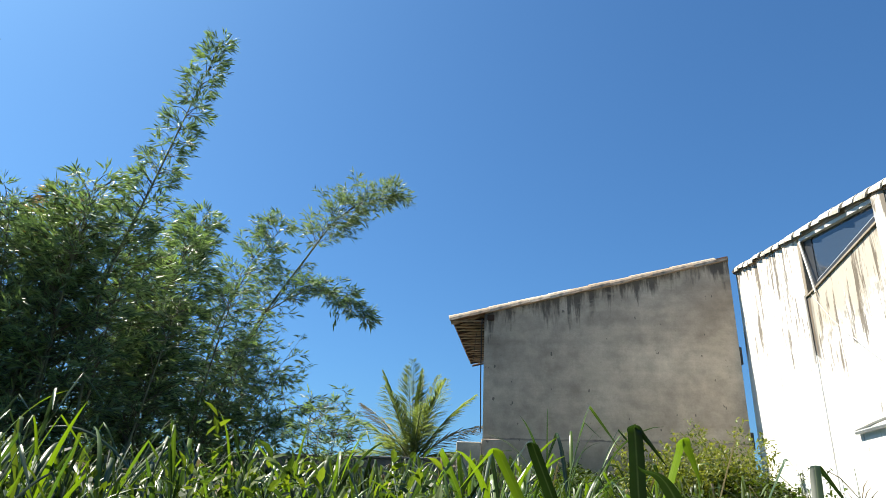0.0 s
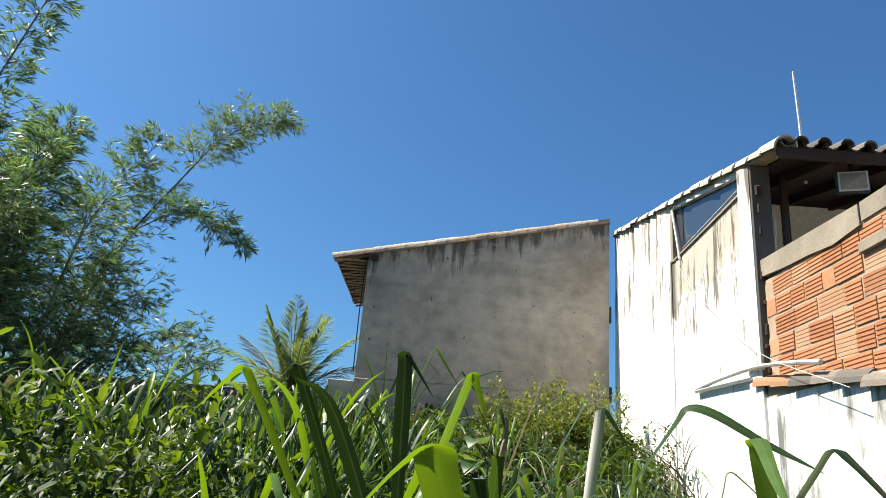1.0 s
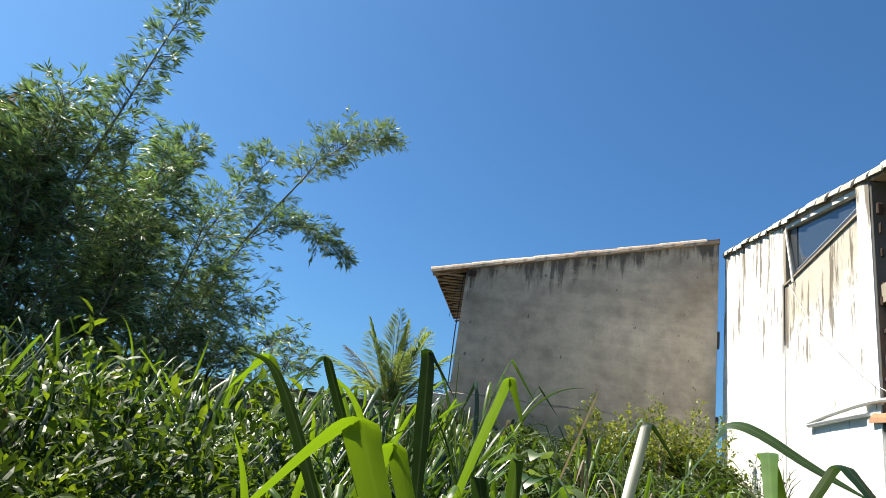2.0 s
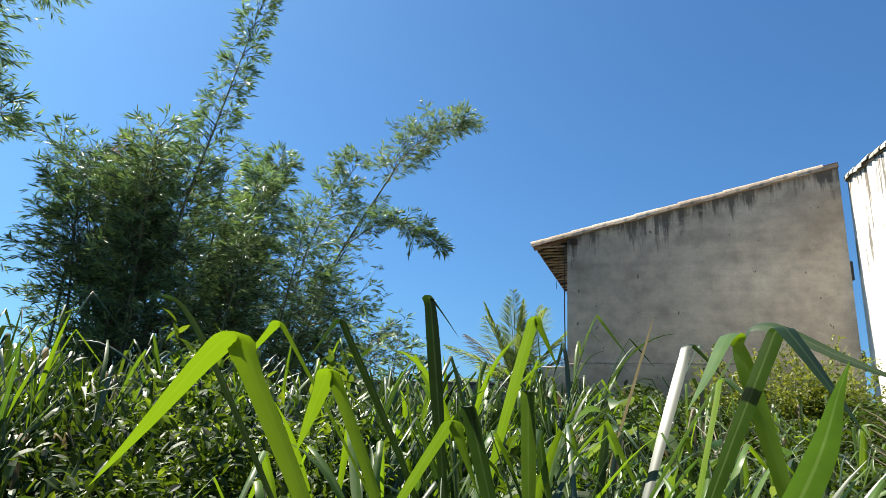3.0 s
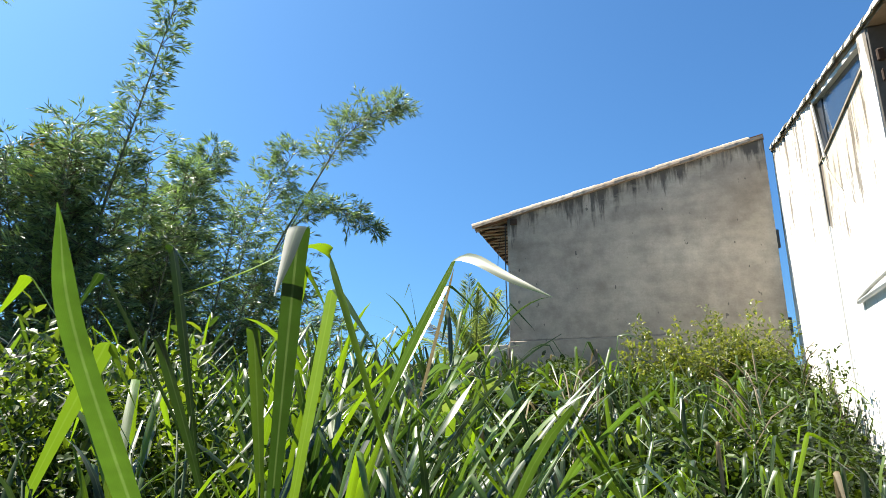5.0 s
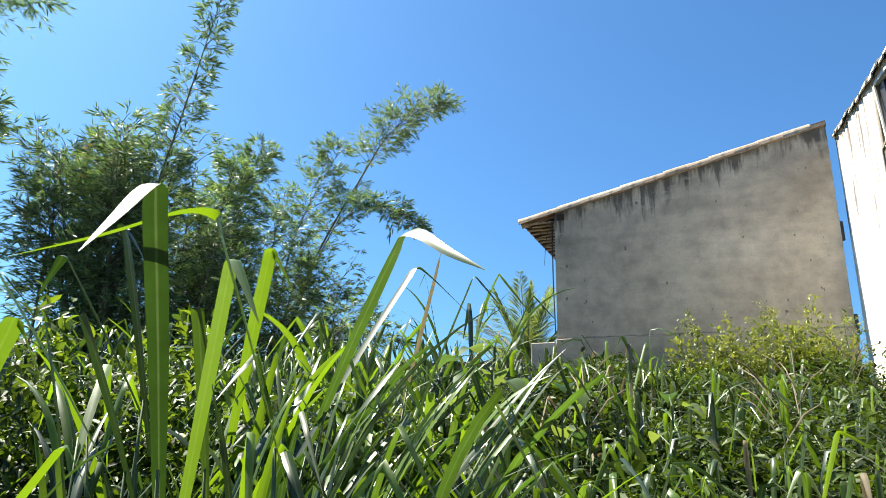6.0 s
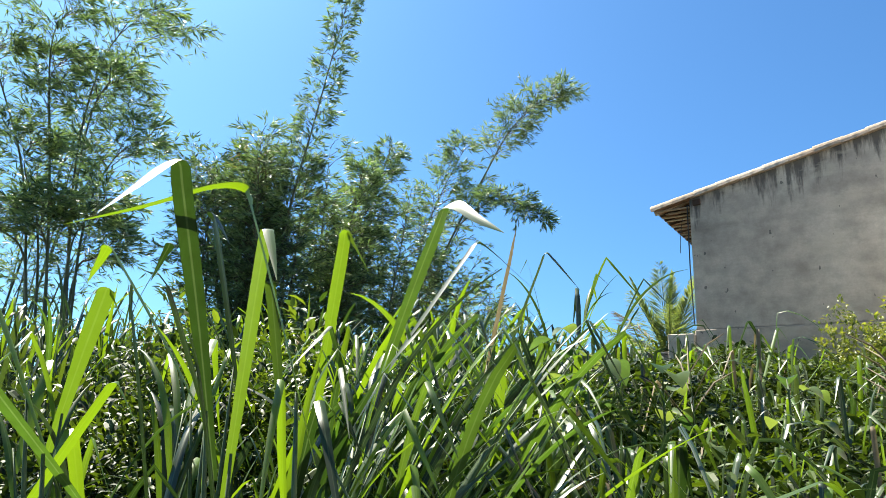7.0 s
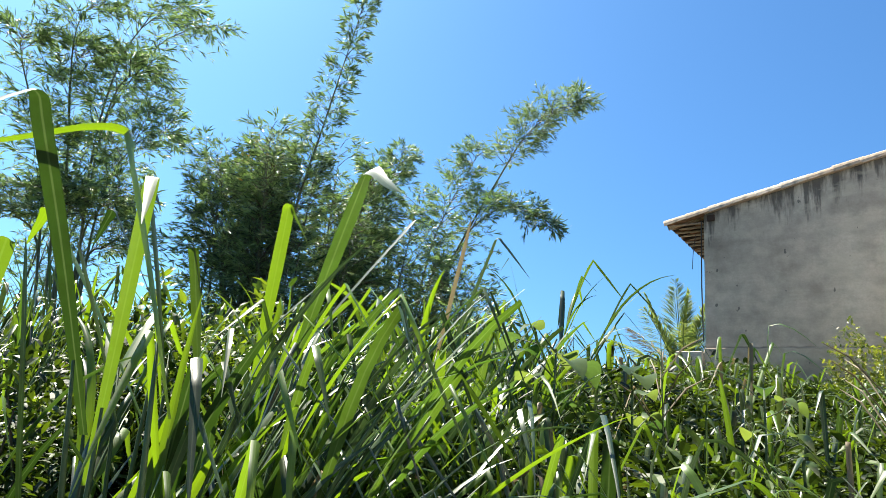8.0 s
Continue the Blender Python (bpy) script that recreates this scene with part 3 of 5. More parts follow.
    grey_tile, clay_tile = mesh_of("coping_tile", v, cv, M_COPING), mesh_of("coping_tile", v, cv, M_TILE)
    for i in range(15):
        y = 7.24 - i * 0.37
        ob = attach(new("coping_tile", clay_tile if i < 2 else grey_tile), h)
        ob.matrix_local = Matrix.Translation((0.05 + rnd.uniform(-0.015, 0.015), y, 2.80 - 0.125 * (7.24 - y) + rnd.uniform(-0.012, 0.012))) @ Matrix.Rotation(0.08 + rnd.uniform(-0.03, 0.03), 4, "X")
    part("coping_bed", prism_bm([(1.5, 1.97), (post, 2.66), (post, 2.78), (1.5, 2.09)], (0.005, 0.17), "x"), M_MORTAR, h)
    return h


WHITE_HOUSE = build_white_house()


def build_brick_wall():
    """Unplastered infill of hollow bricks above the coping, with a concrete band on top."""
    w = tagged(empty("brick_wall", (3.478, 0, 0), -1.816), "unplastered orange hollow-brick wall with concrete band on top", "wall")
    part("mortar_core", box_bm(0.0475, 0.17, 1.6, 7.04, 2.5, 3.86), M_MORTAR, w, "sloppy pale mortar")
    band = prism_bm([(5.30, 3.83), (5.7, 3.80), (6.1, 3.84), (6.5, 3.86), (7.048, 3.91), (7.048, 4.09), (5.30, 4.01)], (0.02, 0.19), "x")
    part("concrete_band", band, M_CONCRETE, w, "rough cast concrete band")
    part("concrete_band", prism_bm([(1.6, 3.86), (5.29, 3.86), (5.29, 4.02), (1.6, 4.0)], (0.032, 0.19), "x"), M_CONCRETE, w)
    part("lintel", box_bm(0.01, 0.06, 4.2, 5.34, 3.60, 3.69, 0.005), M_CONCRETE, w, "short concrete lintel")
    # one brick with its grooves, in profile
    rnd = random.Random(12)
    def brick_mesh(length, height, grooved):
        prof = [(0.03, 0.0)]
        if grooved:
            k = 5
            for i in range(k):
                a = height * (i + 0.12) / k
                b = height * (i + 0.78) / k
                c = height * (i + 0.86) / k
                d = height * (i + 0.98) / k
                prof += [(0.0, a), (0.0, b), (0.007, c), (0.007, d)]
        else:
            prof += [(0.002, 0.008), (0.0, height * 0.5), (0.002, height - 0.008)]
        prof += [(0.03, height)]
        n = len(prof)
        verts = [(p, 0.0, z) for p, z in prof] + [(p, -length, z) for p, z in prof]
        faces = [(i, i + 1, n + i + 1, n + i) for i in range(n - 1)] + [tuple(range(n))[::-1], tuple(range(n, 2 * n))]
        return mesh_of("brick", verts, faces, M_BRICK)
    kinds = [brick_mesh(0.39, 0.178, True), brick_mesh(0.29, 0.178, True), brick_mesh(0.19, 0.178, False), brick_mesh(0.24, 0.178, True)]
    sizes = [0.39, 0.29, 0.19, 0.24]
    z = 2.66
    row = 0
    while z < 3.80:
        y = 7.02 - (0.16 if row % 2 else 0.0)
        while y > 2.4:
            k = rnd.choices((0, 1, 2, 3), (5, 4, 2, 2))[0]
            ob = attach(new("brick", kinds[k]), w)
            ob.matrix_local = Matrix.Translation((0.040 + rnd.uniform(-0.005, 0.005), y, z + rnd.uniform(-0.006, 0.006))) @ Matrix.Rotation(rnd.uniform(-0.02, 0.02), 4, "X")
            y -= sizes[k] + rnd.uniform(0.006, 0.024)
        z += 0.2
        row += 1
    return w


build_brick_wall()


def build_fittings():
    rz = -1.816
    f = tagged(empty("flood_light", (4.50, 6.57, 4.85), -20), "square flood light with pale reflector under the roof", "lamp")
    part("housing", box_bm(-0.15, 0.15, -0.02, 0.05, -0.12, 0.12, 0.012), M_DARK, f)
    part("frame", prism_bm([(-0.135, -0.105), (0.135, -0.105), (0.135, 0.105), (-0.135, 0.105)], (-0.035, -0.021), "y"), M_PIPE, f)
    bm = bmesh.new()
    rim = [bm.verts.new(p) for p in ((-0.12, -0.038, -0.09), (0.12, -0.038, -0.09), (0.12, -0.038, 0.09), (-0.12, -0.038, 0.09))]
    tip = bm.verts.new((0, -0.06, 0))
    for i in range(4):
        bm.faces.new((rim[i], rim[(i + 1) % 4], tip))
    part("reflector", bm, M_CONCRETE, f, "beige reflector")
    part("yoke", box_bm(-0.02, 0.02, 0.0, 0.04, 0.12, 0.36, 0.004), M_DARK, f)
    a = tagged(empty("antenna_mast", (4.60, 7.57, 5.3)), "thin galvanised mast on the tile roof", "mast")
    vv, ff = tube([(0, 0, 0), (0, 0, 0.8), (-0.02, 0, 1.53)], [0.02, 0.02, 0.016], 6)
    piece("tube", vv, ff, M_GALV, a)
    c = tagged(empty("conduit", (3.478, 0, 0), rz), "weathered pipe and cable running along the white wall", "pipe")
    pts = curve_points([(-0.035, 8.94, 2.965), (-0.055, 8.3, 2.98), (-0.06, 7.5, 2.985), (-0.065, 7.0, 2.965), (-0.08, 6.4, 2.90), (-0.07, 5.9, 2.83)], 16)
    vv, ff = tube(pts, [0.022] * 16, 7)
    piece("pipe", vv, ff, M_PIPE, c)
    pts = curve_points([(-0.035, 8.93, 2.945), (-0.035, 8.2, 2.925), (-0.035, 7.3, 2.89)], 8)
    vv, ff = tube(pts, [0.026] * 8, 7)
    piece("pipe", vv, ff, M_GALV, c)
    pts = curve_points([(-0.02, 9.6, 4.9), (-0.05, 8.9, 4.3), (-0.05, 8.2, 3.8), (-0.06, 7.4, 3.3), (-0.13, 6.6, 2.95), (-0.14, 5.4, 2.55)], 20)
    vv, ff = tube(pts, [0.0035] * 20, 4)
    piece("cable", vv, ff, M_PIPE, c)
    k = tagged(empty("chain", (3.99, 7.28, 4.06)), "white knotted rope hanging at the terrace opening", "rope")
    pts = curve_points([(0, 0, 0.05), (0.03, 0, 0.3), (0.05, 0, 0.62)], 14)
    vv, ff = tube(pts, [0.013 + 0.005 * (i % 2) for i in range(14)], 6)
    piece("rope", vv, ff, M_PIPE, k)
    g = tagged(empty("metal_frame", (3.72, 9.35, 0.85), rz), "rusty dark metal frame leaning on the white wall", "frame")
    for y in (0, -0.5):
        vv, ff = tube([(-0.05, y, 0), (-0.02, y, 0.35)], [0.018, 0.018], 5)
        piece("leg", vv, ff, M_DARK, g)
    vv, ff = tube([(-0.02, 0.0, 0.35), (-0.02, -0.5, 0.35)], [0.018, 0.018], 5)
    piece("rail", vv, ff, M_DARK, g)


build_fittings()

# ---- garden wall at the back of the plot ----
gw = tagged(empty("garden_wall", (0, 13.3, 0)), "low dark weathered masonry wall behind the grass", "wall", kind="structure")
part("wall", box_bm(-1.56, -1.10, -0.16, -0.004, 0.2, 3.24, 0.01), M_RENDER, gw)
part("wall", box_bm(-24, -1.58, 0, 0.16, 0.2, 2.90, 0.01), M_OLDWALL, gw)
part("coping", box_bm(-24, -1.58, -0.03, 0.19, 2.904, 2.95, 0.008), M_OLDWALL, gw)

# ---- plants ----
RND = random.Random(77)


def blade_rows(path, width, fold=0.25, twist=0.0, roll=0.0, across=3):
    """A hollowed grass blade along path, with slightly wavy edges: verts, faces, uvs."""
    pts = [Vector(p) for p in path]
    n = len(pts)
    verts, uvs, faces = [], [], []
    side0 = None
    wave = (pts[0].x * 31.7 + pts[-1].y * 17.3) % 6.28
    for i, p in enumerate(pts):
        s = i / (n - 1)
        d = (pts[min(i + 1, n - 1)] - pts[max(i - 1, 0)]).normalized()
        a = d.cross(Vector((0, 0, 1)))
        if a.length < 0.15 and side0 is not None:
            a = side0
        a = a.normalized() if a.length > 1e-4 else Vector((1, 0, 0))
        if side0 is not None and a.dot(side0) < 0:
            a = -a
        side0 = a
        b = d.cross(a)
        t = roll + twist * s + 0.10 * math.sin(5 * s + wave)
        ca, sa = math.cos(t), math.sin(t)
        a, b = a * ca + b * sa, b * ca - a * sa
        w = width * 0.5 * min(1.0, 0.45 + s * 2.4) * (1 - s ** 2.8) ** 0.9
        w = max(w, 0.0006)
        for k in range(across):
            o = 2 * k / (across - 1) - 1
            ripple = 1 + 0.05 * math.sin(19 * s + wave + o) if across > 3 else 1.0
            verts.append(p + a * (w * o * ripple) - b * (w * fold * (1 - abs(o) ** 1.4)))
            uvs.append(((o + 1) / 2, s))
    for i in range(n - 1):
        for k in range(across - 1):
            q = i * across + k
            faces.append((q, q + 1, q + across + 1, q + across))
    return verts, faces, uvs


def arch_path(base, azimuth, lean, length, droop, n=9, snap=None, side=0.0):
    """A blade that rises at a lean from upright, and bends over; snap: share of its length at which it folds sharply."""
    p = Vector(base)
    out = [p.copy()]
    step = length / (n - 1)
    for i in range(1, n):
        s = i / (n - 1)
        ang = lean + droop * s ** 2.2
        if snap and s > snap:
            ang = max(ang, min(2.75, lean * 0.5 + droop * 0.3 + 2.1))
        az = azimuth + side * s
        p = p + Vector((math.sin(ang) * math.sin(az), math.sin(ang) * math.cos(az), math.cos(ang))) * step
        out.append(p.copy())
    return out


class Heap:
    """Collects many small pieces for one mesh."""
    def __init__(self):
        self.v, self.f, self.u = [], [], []

    def add(self, v, f, u=None):
        k = len(self.v)
        self.v += [tuple(p) for p in v]
        self.f += [tuple(i + k for i in q) for q in f]
        self.u += u if u is not None else [(0.25, 0.5)] * len(v)

    def piece(self, name, material, parent=None, label="", smooth=False):
        return piece(name, self.v, self.f, material, parent, label, self.u, smooth)


def small_leaf(heap, p, d, up, length, width, fold=0.18):
    """A pointed leaf of two folded halves."""
    a = d.cross(up)
    a = a.normalized() if a.length > 1e-4 else Vector((1, 0, 0))
    n = a.cross(d)
    m = p + d * (length * 0.42)
    heap.add((p, m - a * width * 0.5 + n * fold * width, p + d * length, m + a * width * 0.5 + n * fold * width), ((0, 1, 2), (0, 2, 3)))


def oval_leaf(heap, p, d, up, length, width, fold=0.2, bend=0.25):
    """An oval pointed leaf, folded along its rib and bent down towards the tip."""
    a = d.cross(up)
    a = a.normalized() if a.length > 1e-4 else Vector((1, 0, 0))
    n = a.cross(d)
    w, l = width * 0.5, length
    q1, q2, tip = p + d * (l * 0.3), p + d * (l * 0.68) - n * (bend * l * 0.12), p + d * l - n * (bend * l * 0.4)
    heap.add((p, q1 - a * w * 0.85 + n * fold * w, q2 - a * w * 0.8 + n * fold * w, tip, q2 + a * w * 0.8 + n * fold * w, q1 + a * w * 0.85 + n * fold * w, q1, q2),
             ((0, 6, 1), (1, 6, 7, 2), (2, 7, 3), (0, 5, 6), (6, 5, 4, 7), (7, 4, 3)))


def rand_dir(r, zmin=-1.0, zmax=1.0):
    z, t = r.uniform(zmin, zmax), r.uniform(0, 2 * math.pi)
    q = math.sqrt(max(0.0, 1 - z * z))
    return Vector((q * math.cos(t), q * math.sin(t), z))


def bent_path(base, top, tip, n=16, straight=False):
    """From base up to the bend at top, and over it to the tip."""
    b, t, e = Vector(base), Vector(top), Vector(tip)
    if straight:
        return curve_points([b, t, e], n)
    bow = Vector((0, 0, 0.04 * (t - b).length))
    near = t + (e - t) * 0.22 + Vector((0, 0, 0.05 * (e - t).length))
    return curve_points([b, b.lerp(t, 0.5) + bow * 0.6, b.lerp(t, 0.9) + bow * 0.3, t, near, t.lerp(e, 0.6) + bow * 0.2, e], n)


def tuft_paths(r, x, y, height, n, spread, seg, toward=None):
    """Centre lines of the blades of one clump, bending over below its height."""
    z0 = ground_z(x, y)
    for i in range(n):
        az = r.uniform(0, 2 * math.pi)
        off = spread * math.sqrt(r.random())
        lean = abs(r.gauss(0, 0.26))
        a2 = az + r.uniform(-1.3, 1.3)
        if toward is not None and r.random() < 0.75:
            a2, lean = toward + r.gauss(0, 0.6), r.uniform(0.18, 0.62)
        out = Vector((math.sin(a2), math.cos(a2), 0))
        top_z = z0 + height * (1 - 0.45 * r.random() ** 1.6)
        rise = min(r.uniform(0.35, 0.85), (top_z - z0) * 0.9)
        t = Vector((x + off * math.sin(az), y + off * math.cos(az), top_z)) + out * (rise * math.tan(lean))
        b = t - out * (rise * math.tan(lean)) - Vector((0, 0, rise))
        kind = r.random()
        over = (out + Vector((r.uniform(-0.5, 0.5), r.uniform(-0.5, 0.5), 0))).normalized()
        if kind < 0.62:       # tip folded over
            l = r.uniform(0.12, 0.36)
            yield b, bent_path(b, t, t + over * l * r.uniform(0.3, 0.9) - Vector((0, 0, l * r.uniform(0.4, 1.0))), seg)
        elif kind < 0.9:      # long arch
            l = r.uniform(0.22, 0.5)
            yield b, curve_points([b, b.lerp(t, 0.55), t, t + over * l * 0.5 + Vector((0, 0, -0.03)), t + over * l - Vector((0, 0, l * 0.55))], seg)
        else:                 # upright, pointed
            yield b, curve_points([b, b.lerp(t, 0.5) + over * 0.02, t.lerp(b, 0.12), t + out * 0.03 + Vector((0, 0, 0.03))], seg)


def fan_paths(r, x, y, height, canes, spread, toward=None, strength=0.8, seg=11):
    """Canes that fan out of one root, and the leaves that leave them by turns: pairs (cane or leaf, path)."""
    z0 = ground_z(x, y)
    for i in range(canes):
        az = r.uniform(0, 2 * math.pi)
        lean = abs(r.gauss(0, 0.20))
        if toward is not None and r.random() < strength:
            az, lean = toward + r.gauss(0, 0.5), r.uniform(0.04, 0.40)
        foot = Vector((x + r.gauss(0, spread), y + r.gauss(0, spread), 0))
        ln = r.uniform(0.75, 1.05)
        cane = arch_path((foot.x, foot.y, 0), az, lean, ln, 0.25, 8)
        leaves = []
        turn = r.uniform(0, 2 * math.pi)
        count = r.choice((4, 5, 5, 6))
        for k in range(count):
            s = 0.42 + 0.56 * (k + r.random() * 0.6) / count
            u = s * 7
            j = min(int(u), 6)
            p = cane[j] + (cane[j + 1] - cane[j]) * (u - j)
            d = (cane[j + 1] - cane[j]).normalized()
            ta = turn + math.pi * k + r.gauss(0, 0.5)
            off = r.uniform(0.06, 0.32)
            d = (d * math.cos(off) + Vector((math.cos(ta), math.sin(ta), 0.1)) * math.sin(off)).normalized()
            snap = r.uniform(0.5, 0.82) if r.random() < 0.68 else None
            leaves.append(arch_path(p, math.atan2(d.x, d.y), math.acos(max(-1, min(1, d.z))), r.uniform(0.42, 0.80), r.uniform(0.2, 1.2), seg, snap, r.uniform(-0.3, 0.3)))
        top = max(q.z for l in leaves for q in l)
        rise = z0 + height * (1 - 0.30 * r.random() ** 1.3) - top
        up = Vector((0, 0, rise))
        low = cane[0] + up
        root = [Vector((x + (low.x - x) * 0.6, y + (low.y - y) * 0.6, z0 - 0.05))] if low.z > z0 + 0.05 else []
        yield True, root + [q + up for q in cane]
        for l in leaves:
            yield False, [q + up for q in l]


# tall grass close to the path; each blade is a part of its clump
def fan_clump(c, r, x, y, height, canes, width, spread, toward=None, strength=0.8):
    for is_cane, path in fan_paths(r, x, y, height, canes, spread, toward, strength):
        if is_cane:
            n = len(path)
            vv, ff = tube(path, [0.009 - 0.006 * i / (n - 1) for i in range(n)], 5)
            piece("cane", vv, ff, M_STEM, c, smooth=True)
        elif min(q.z for q in path) > ground_z(x, y):
            slack = 0.95 + 0.1 * r.random()
            blade_part(c, path, slack * width * r.uniform(0.45, 1.0), r.uniform(0.12, 0.4), r.uniform(-0.9, 0.9), roll=r.gauss(0, 0.35))


def blade_part(clump, path, width, fold=0.22, twist=0.0, material=None, label="", roll=0.0):
    """One blade; most are green, some take the bright backlit copy, some the dark blue-grey one."""
    v, f, u = blade_rows(path, width, fold, twist, roll, 5)
    tone = (path[-1].x * 7.31 + path[0].y * 3.77 + path[1].z * 5.13) % 1.0
    return piece("blade", v, f, material or (M_BACKLIT if tone < 0.16 else M_GLAUCOUS if tone > 0.76 else M_GRASS), clump, label, u, True)


def hero_clump(x, y, blades, label, extra, r, height, width=0.036, spread=0.22, toward=None):
    """A clump with its leading blades given as (base, bend, tip, width, straight, material, twist), and a thicket behind them."""
    c = tagged(empty("grass_clump"), label, "grass", "tall grass clumps")
    z0 = ground_z(x, y)
    for base, top, tip, wd, straight, *kind in blades:
        b, t = Vector(base), Vector(top)
        low = b + (b - t).normalized() * 0.28
        blade_part(c, bent_path(low, t, tip, 26, straight), wd, 0.13, kind[1] if len(kind) > 1 else r.uniform(-0.3, 0.3), kind[0] if kind else M_GRASS)
        foot = Vector((low.x * 0.6 + x * 0.4, low.y * 0.6 + y * 0.4, z0 - 0.05))
        vv, ff = tube(curve_points([foot, foot.lerp(low, 0.6), low.lerp(t, 0.25)], 6), [0.010, 0.010, 0.009, 0.008, 0.006, 0.003], 6)
        piece("cane", vv, ff, M_STEM, c, smooth=True)
    fan_clump(c, r, x, y, height, extra, width, spread, toward)
    return c


hero_clump(0.85, 2.02, [
    ((0.895, 2.320, 1.589), (1.091, 2.245, 1.908), (1.357, 2.079, 1.758), 0.046, 0, M_GRASS, 1.25),
    ((0.937, 1.686, 1.469), (1.052, 1.511, 1.769), (1.107, 1.366, 1.629), 0.036, 0),
    ((1.067, 1.746, 1.549), (1.007, 1.686, 1.789), (0.927, 1.406, 1.649), 0.040, 0),
    ((0.917, 1.806, 1.419), (0.987, 1.766, 1.729), (1.11, 1.70, 1.60), 0.030, 0),
    ((0.827, 2.366, 1.489), (0.947, 2.626, 1.929), (1.107, 2.756, 1.769), 0.036, 0),
    ((0.937, 1.986, 1.189), (1.087, 1.986, 1.409), (1.187, 2.066, 1.589), 0.038, 1),
    ((0.707, 1.786, 1.139), (0.647, 1.746, 1.439), (0.577, 1.726, 1.659), 0.020, 1),
], "dense clump of tall elephant grass with long arching blades", 19, random.Random(5), 1.58, 0.032, 0.07, radians(62))
hero_clump(0.28, 1.95, [
    ((0.447, 1.296, 1.529), (0.387, 1.216, 1.709), (0.207, 1.206, 1.519), 0.060, 0),
    ((0.337, 1.396, 1.529), (0.267, 1.306, 1.719), (0.197, 1.266, 1.789), 0.034, 1),
    ((0.107, 2.206, 1.499), (-0.073, 2.016, 1.889), (-0.173, 2.016, 1.779), 0.048, 0),
    ((0.147, 2.336, 1.579), (0.017, 2.176, 1.929), (-0.073, 2.176, 1.809), 0.048, 0),
    ((0.317, 2.216, 1.639), (0.307, 2.116, 1.969), (0.390, 2.130, 1.865), 0.044, 0),
    ((0.437, 1.546, 1.529), (0.387, 1.476, 1.699), (0.327, 1.496, 1.569), 0.048, 0),
    ((0.427, 1.736, 1.499), (0.517, 1.716, 1.639), (0.557, 1.776, 1.509), 0.042, 0),
    ((0.527, 1.946, 1.499), (0.497, 1.876, 1.679), (0.517, 1.916, 1.599), 0.042, 0),
], "clump of tall grass with folded drooping blades", 8, random.Random(6), 1.62, 0.034, 0.07, radians(-40))
hero_clump(1.08, 1.42, [
    # leading blade seen against the sun: its glow is in the colour
    ((0.931, 1.352, 1.387), (1.000, 1.180, 1.535), (1.043, 1.085, 1.665), 0.036, 1, M_BACKLIT),
    ((1.287, 1.506, 1.169), (1.287, 1.456, 1.349), (1.287, 1.406, 1.479), 0.014, 1),
    ((0.847, 1.516, 1.289), (0.927, 1.536, 1.409), (0.957, 1.576, 1.329), 0.026, 0),
], "few upright grass blades beside the trodden path", 2, random.Random(7), 1.2, 0.026, 0.04)
hero_clump(0.45, 2.5, [
    ((0.357, 2.596, 1.509), (0.507, 2.496, 1.989), (0.567, 2.566, 1.849), 0.042, 0),
    ((0.557, 2.216, 1.489), (0.567, 2.146, 1.739), (0.577, 2.196, 1.599), 0.038, 0),
    ((0.727, 3.136, 1.779), (0.787, 3.106, 1.959), (0.837, 3.076, 2.109), 0.018, 1, M_DRY),
    ((0.807, 3.076, 1.619), (0.987, 3.026, 1.989), (1.100, 3.070, 1.850), 0.022, 0, M_GLAUCOUS, 0.9),
], "thick stand of broad grey-green grass blades", 12, random.Random(8), 1.66, 0.034, 0.08, radians(60))


hero_clump(1.5, 3.15, [
    ((1.420, 3.010, 1.160), (1.445, 2.962, 1.340), (1.460, 3.020, 1.190), 0.044, 0),
    ((1.270, 3.030, 1.130), (1.310, 3.010, 1.290), (1.340, 3.070, 1.170), 0.036, 0),
    ((1.520, 3.640, 1.180), (1.602, 3.652, 1.324), (1.650, 3.730, 1.210), 0.044, 0),
    ((1.570, 2.780, 1.140), (1.810, 2.910, 1.270), (1.960, 3.050, 1.100), 0.036, 0),
    ((1.730, 2.910, 1.060), (1.860, 2.940, 1.250), (1.950, 3.000, 1.260), 0.020, 0),
], "low grass clump with pale folded broad blades", 2, random.Random(11), 1.0, 0.034, 0.06)
hero_clump(0.80, 3.15, [
    ((0.650, 3.890, 1.070), (0.691, 3.797, 1.420), (0.690, 3.830, 1.320), 0.036, 0),
    ((0.800, 3.010, 1.120), (0.873, 2.917, 1.522), (0.880, 2.910, 1.550), 0.040, 1),
    ((0.850, 3.170, 1.420), (0.924, 3.136, 1.684), (0.950, 3.190, 1.590), 0.036, 0),
    ((0.450, 4.450, 1.500), (0.514, 4.394, 1.792), (0.530, 4.450, 1.690), 0.044, 0),
], "upright broad grass blades with folded white tips", 3, random.Random(12), 1.25, 0.034, 0.06)
hero_clump(1.55, 5.5, [
    ((1.250, 5.490, 1.380), (1.589, 5.566, 1.868), (1.620, 5.600, 1.850), 0.036, 0),
    ((1.680, 5.620, 1.420), (1.720, 5.570, 1.650), (1.810, 5.680, 1.540), 0.036, 0),
    ((0.820, 6.530, 1.830), (1.010, 6.510, 2.290), (1.100, 6.660, 2.070), 0.050, 0),
], "thin arching grass above the creepers", 3, random.Random(13), 1.3, 0.034, 0.08)
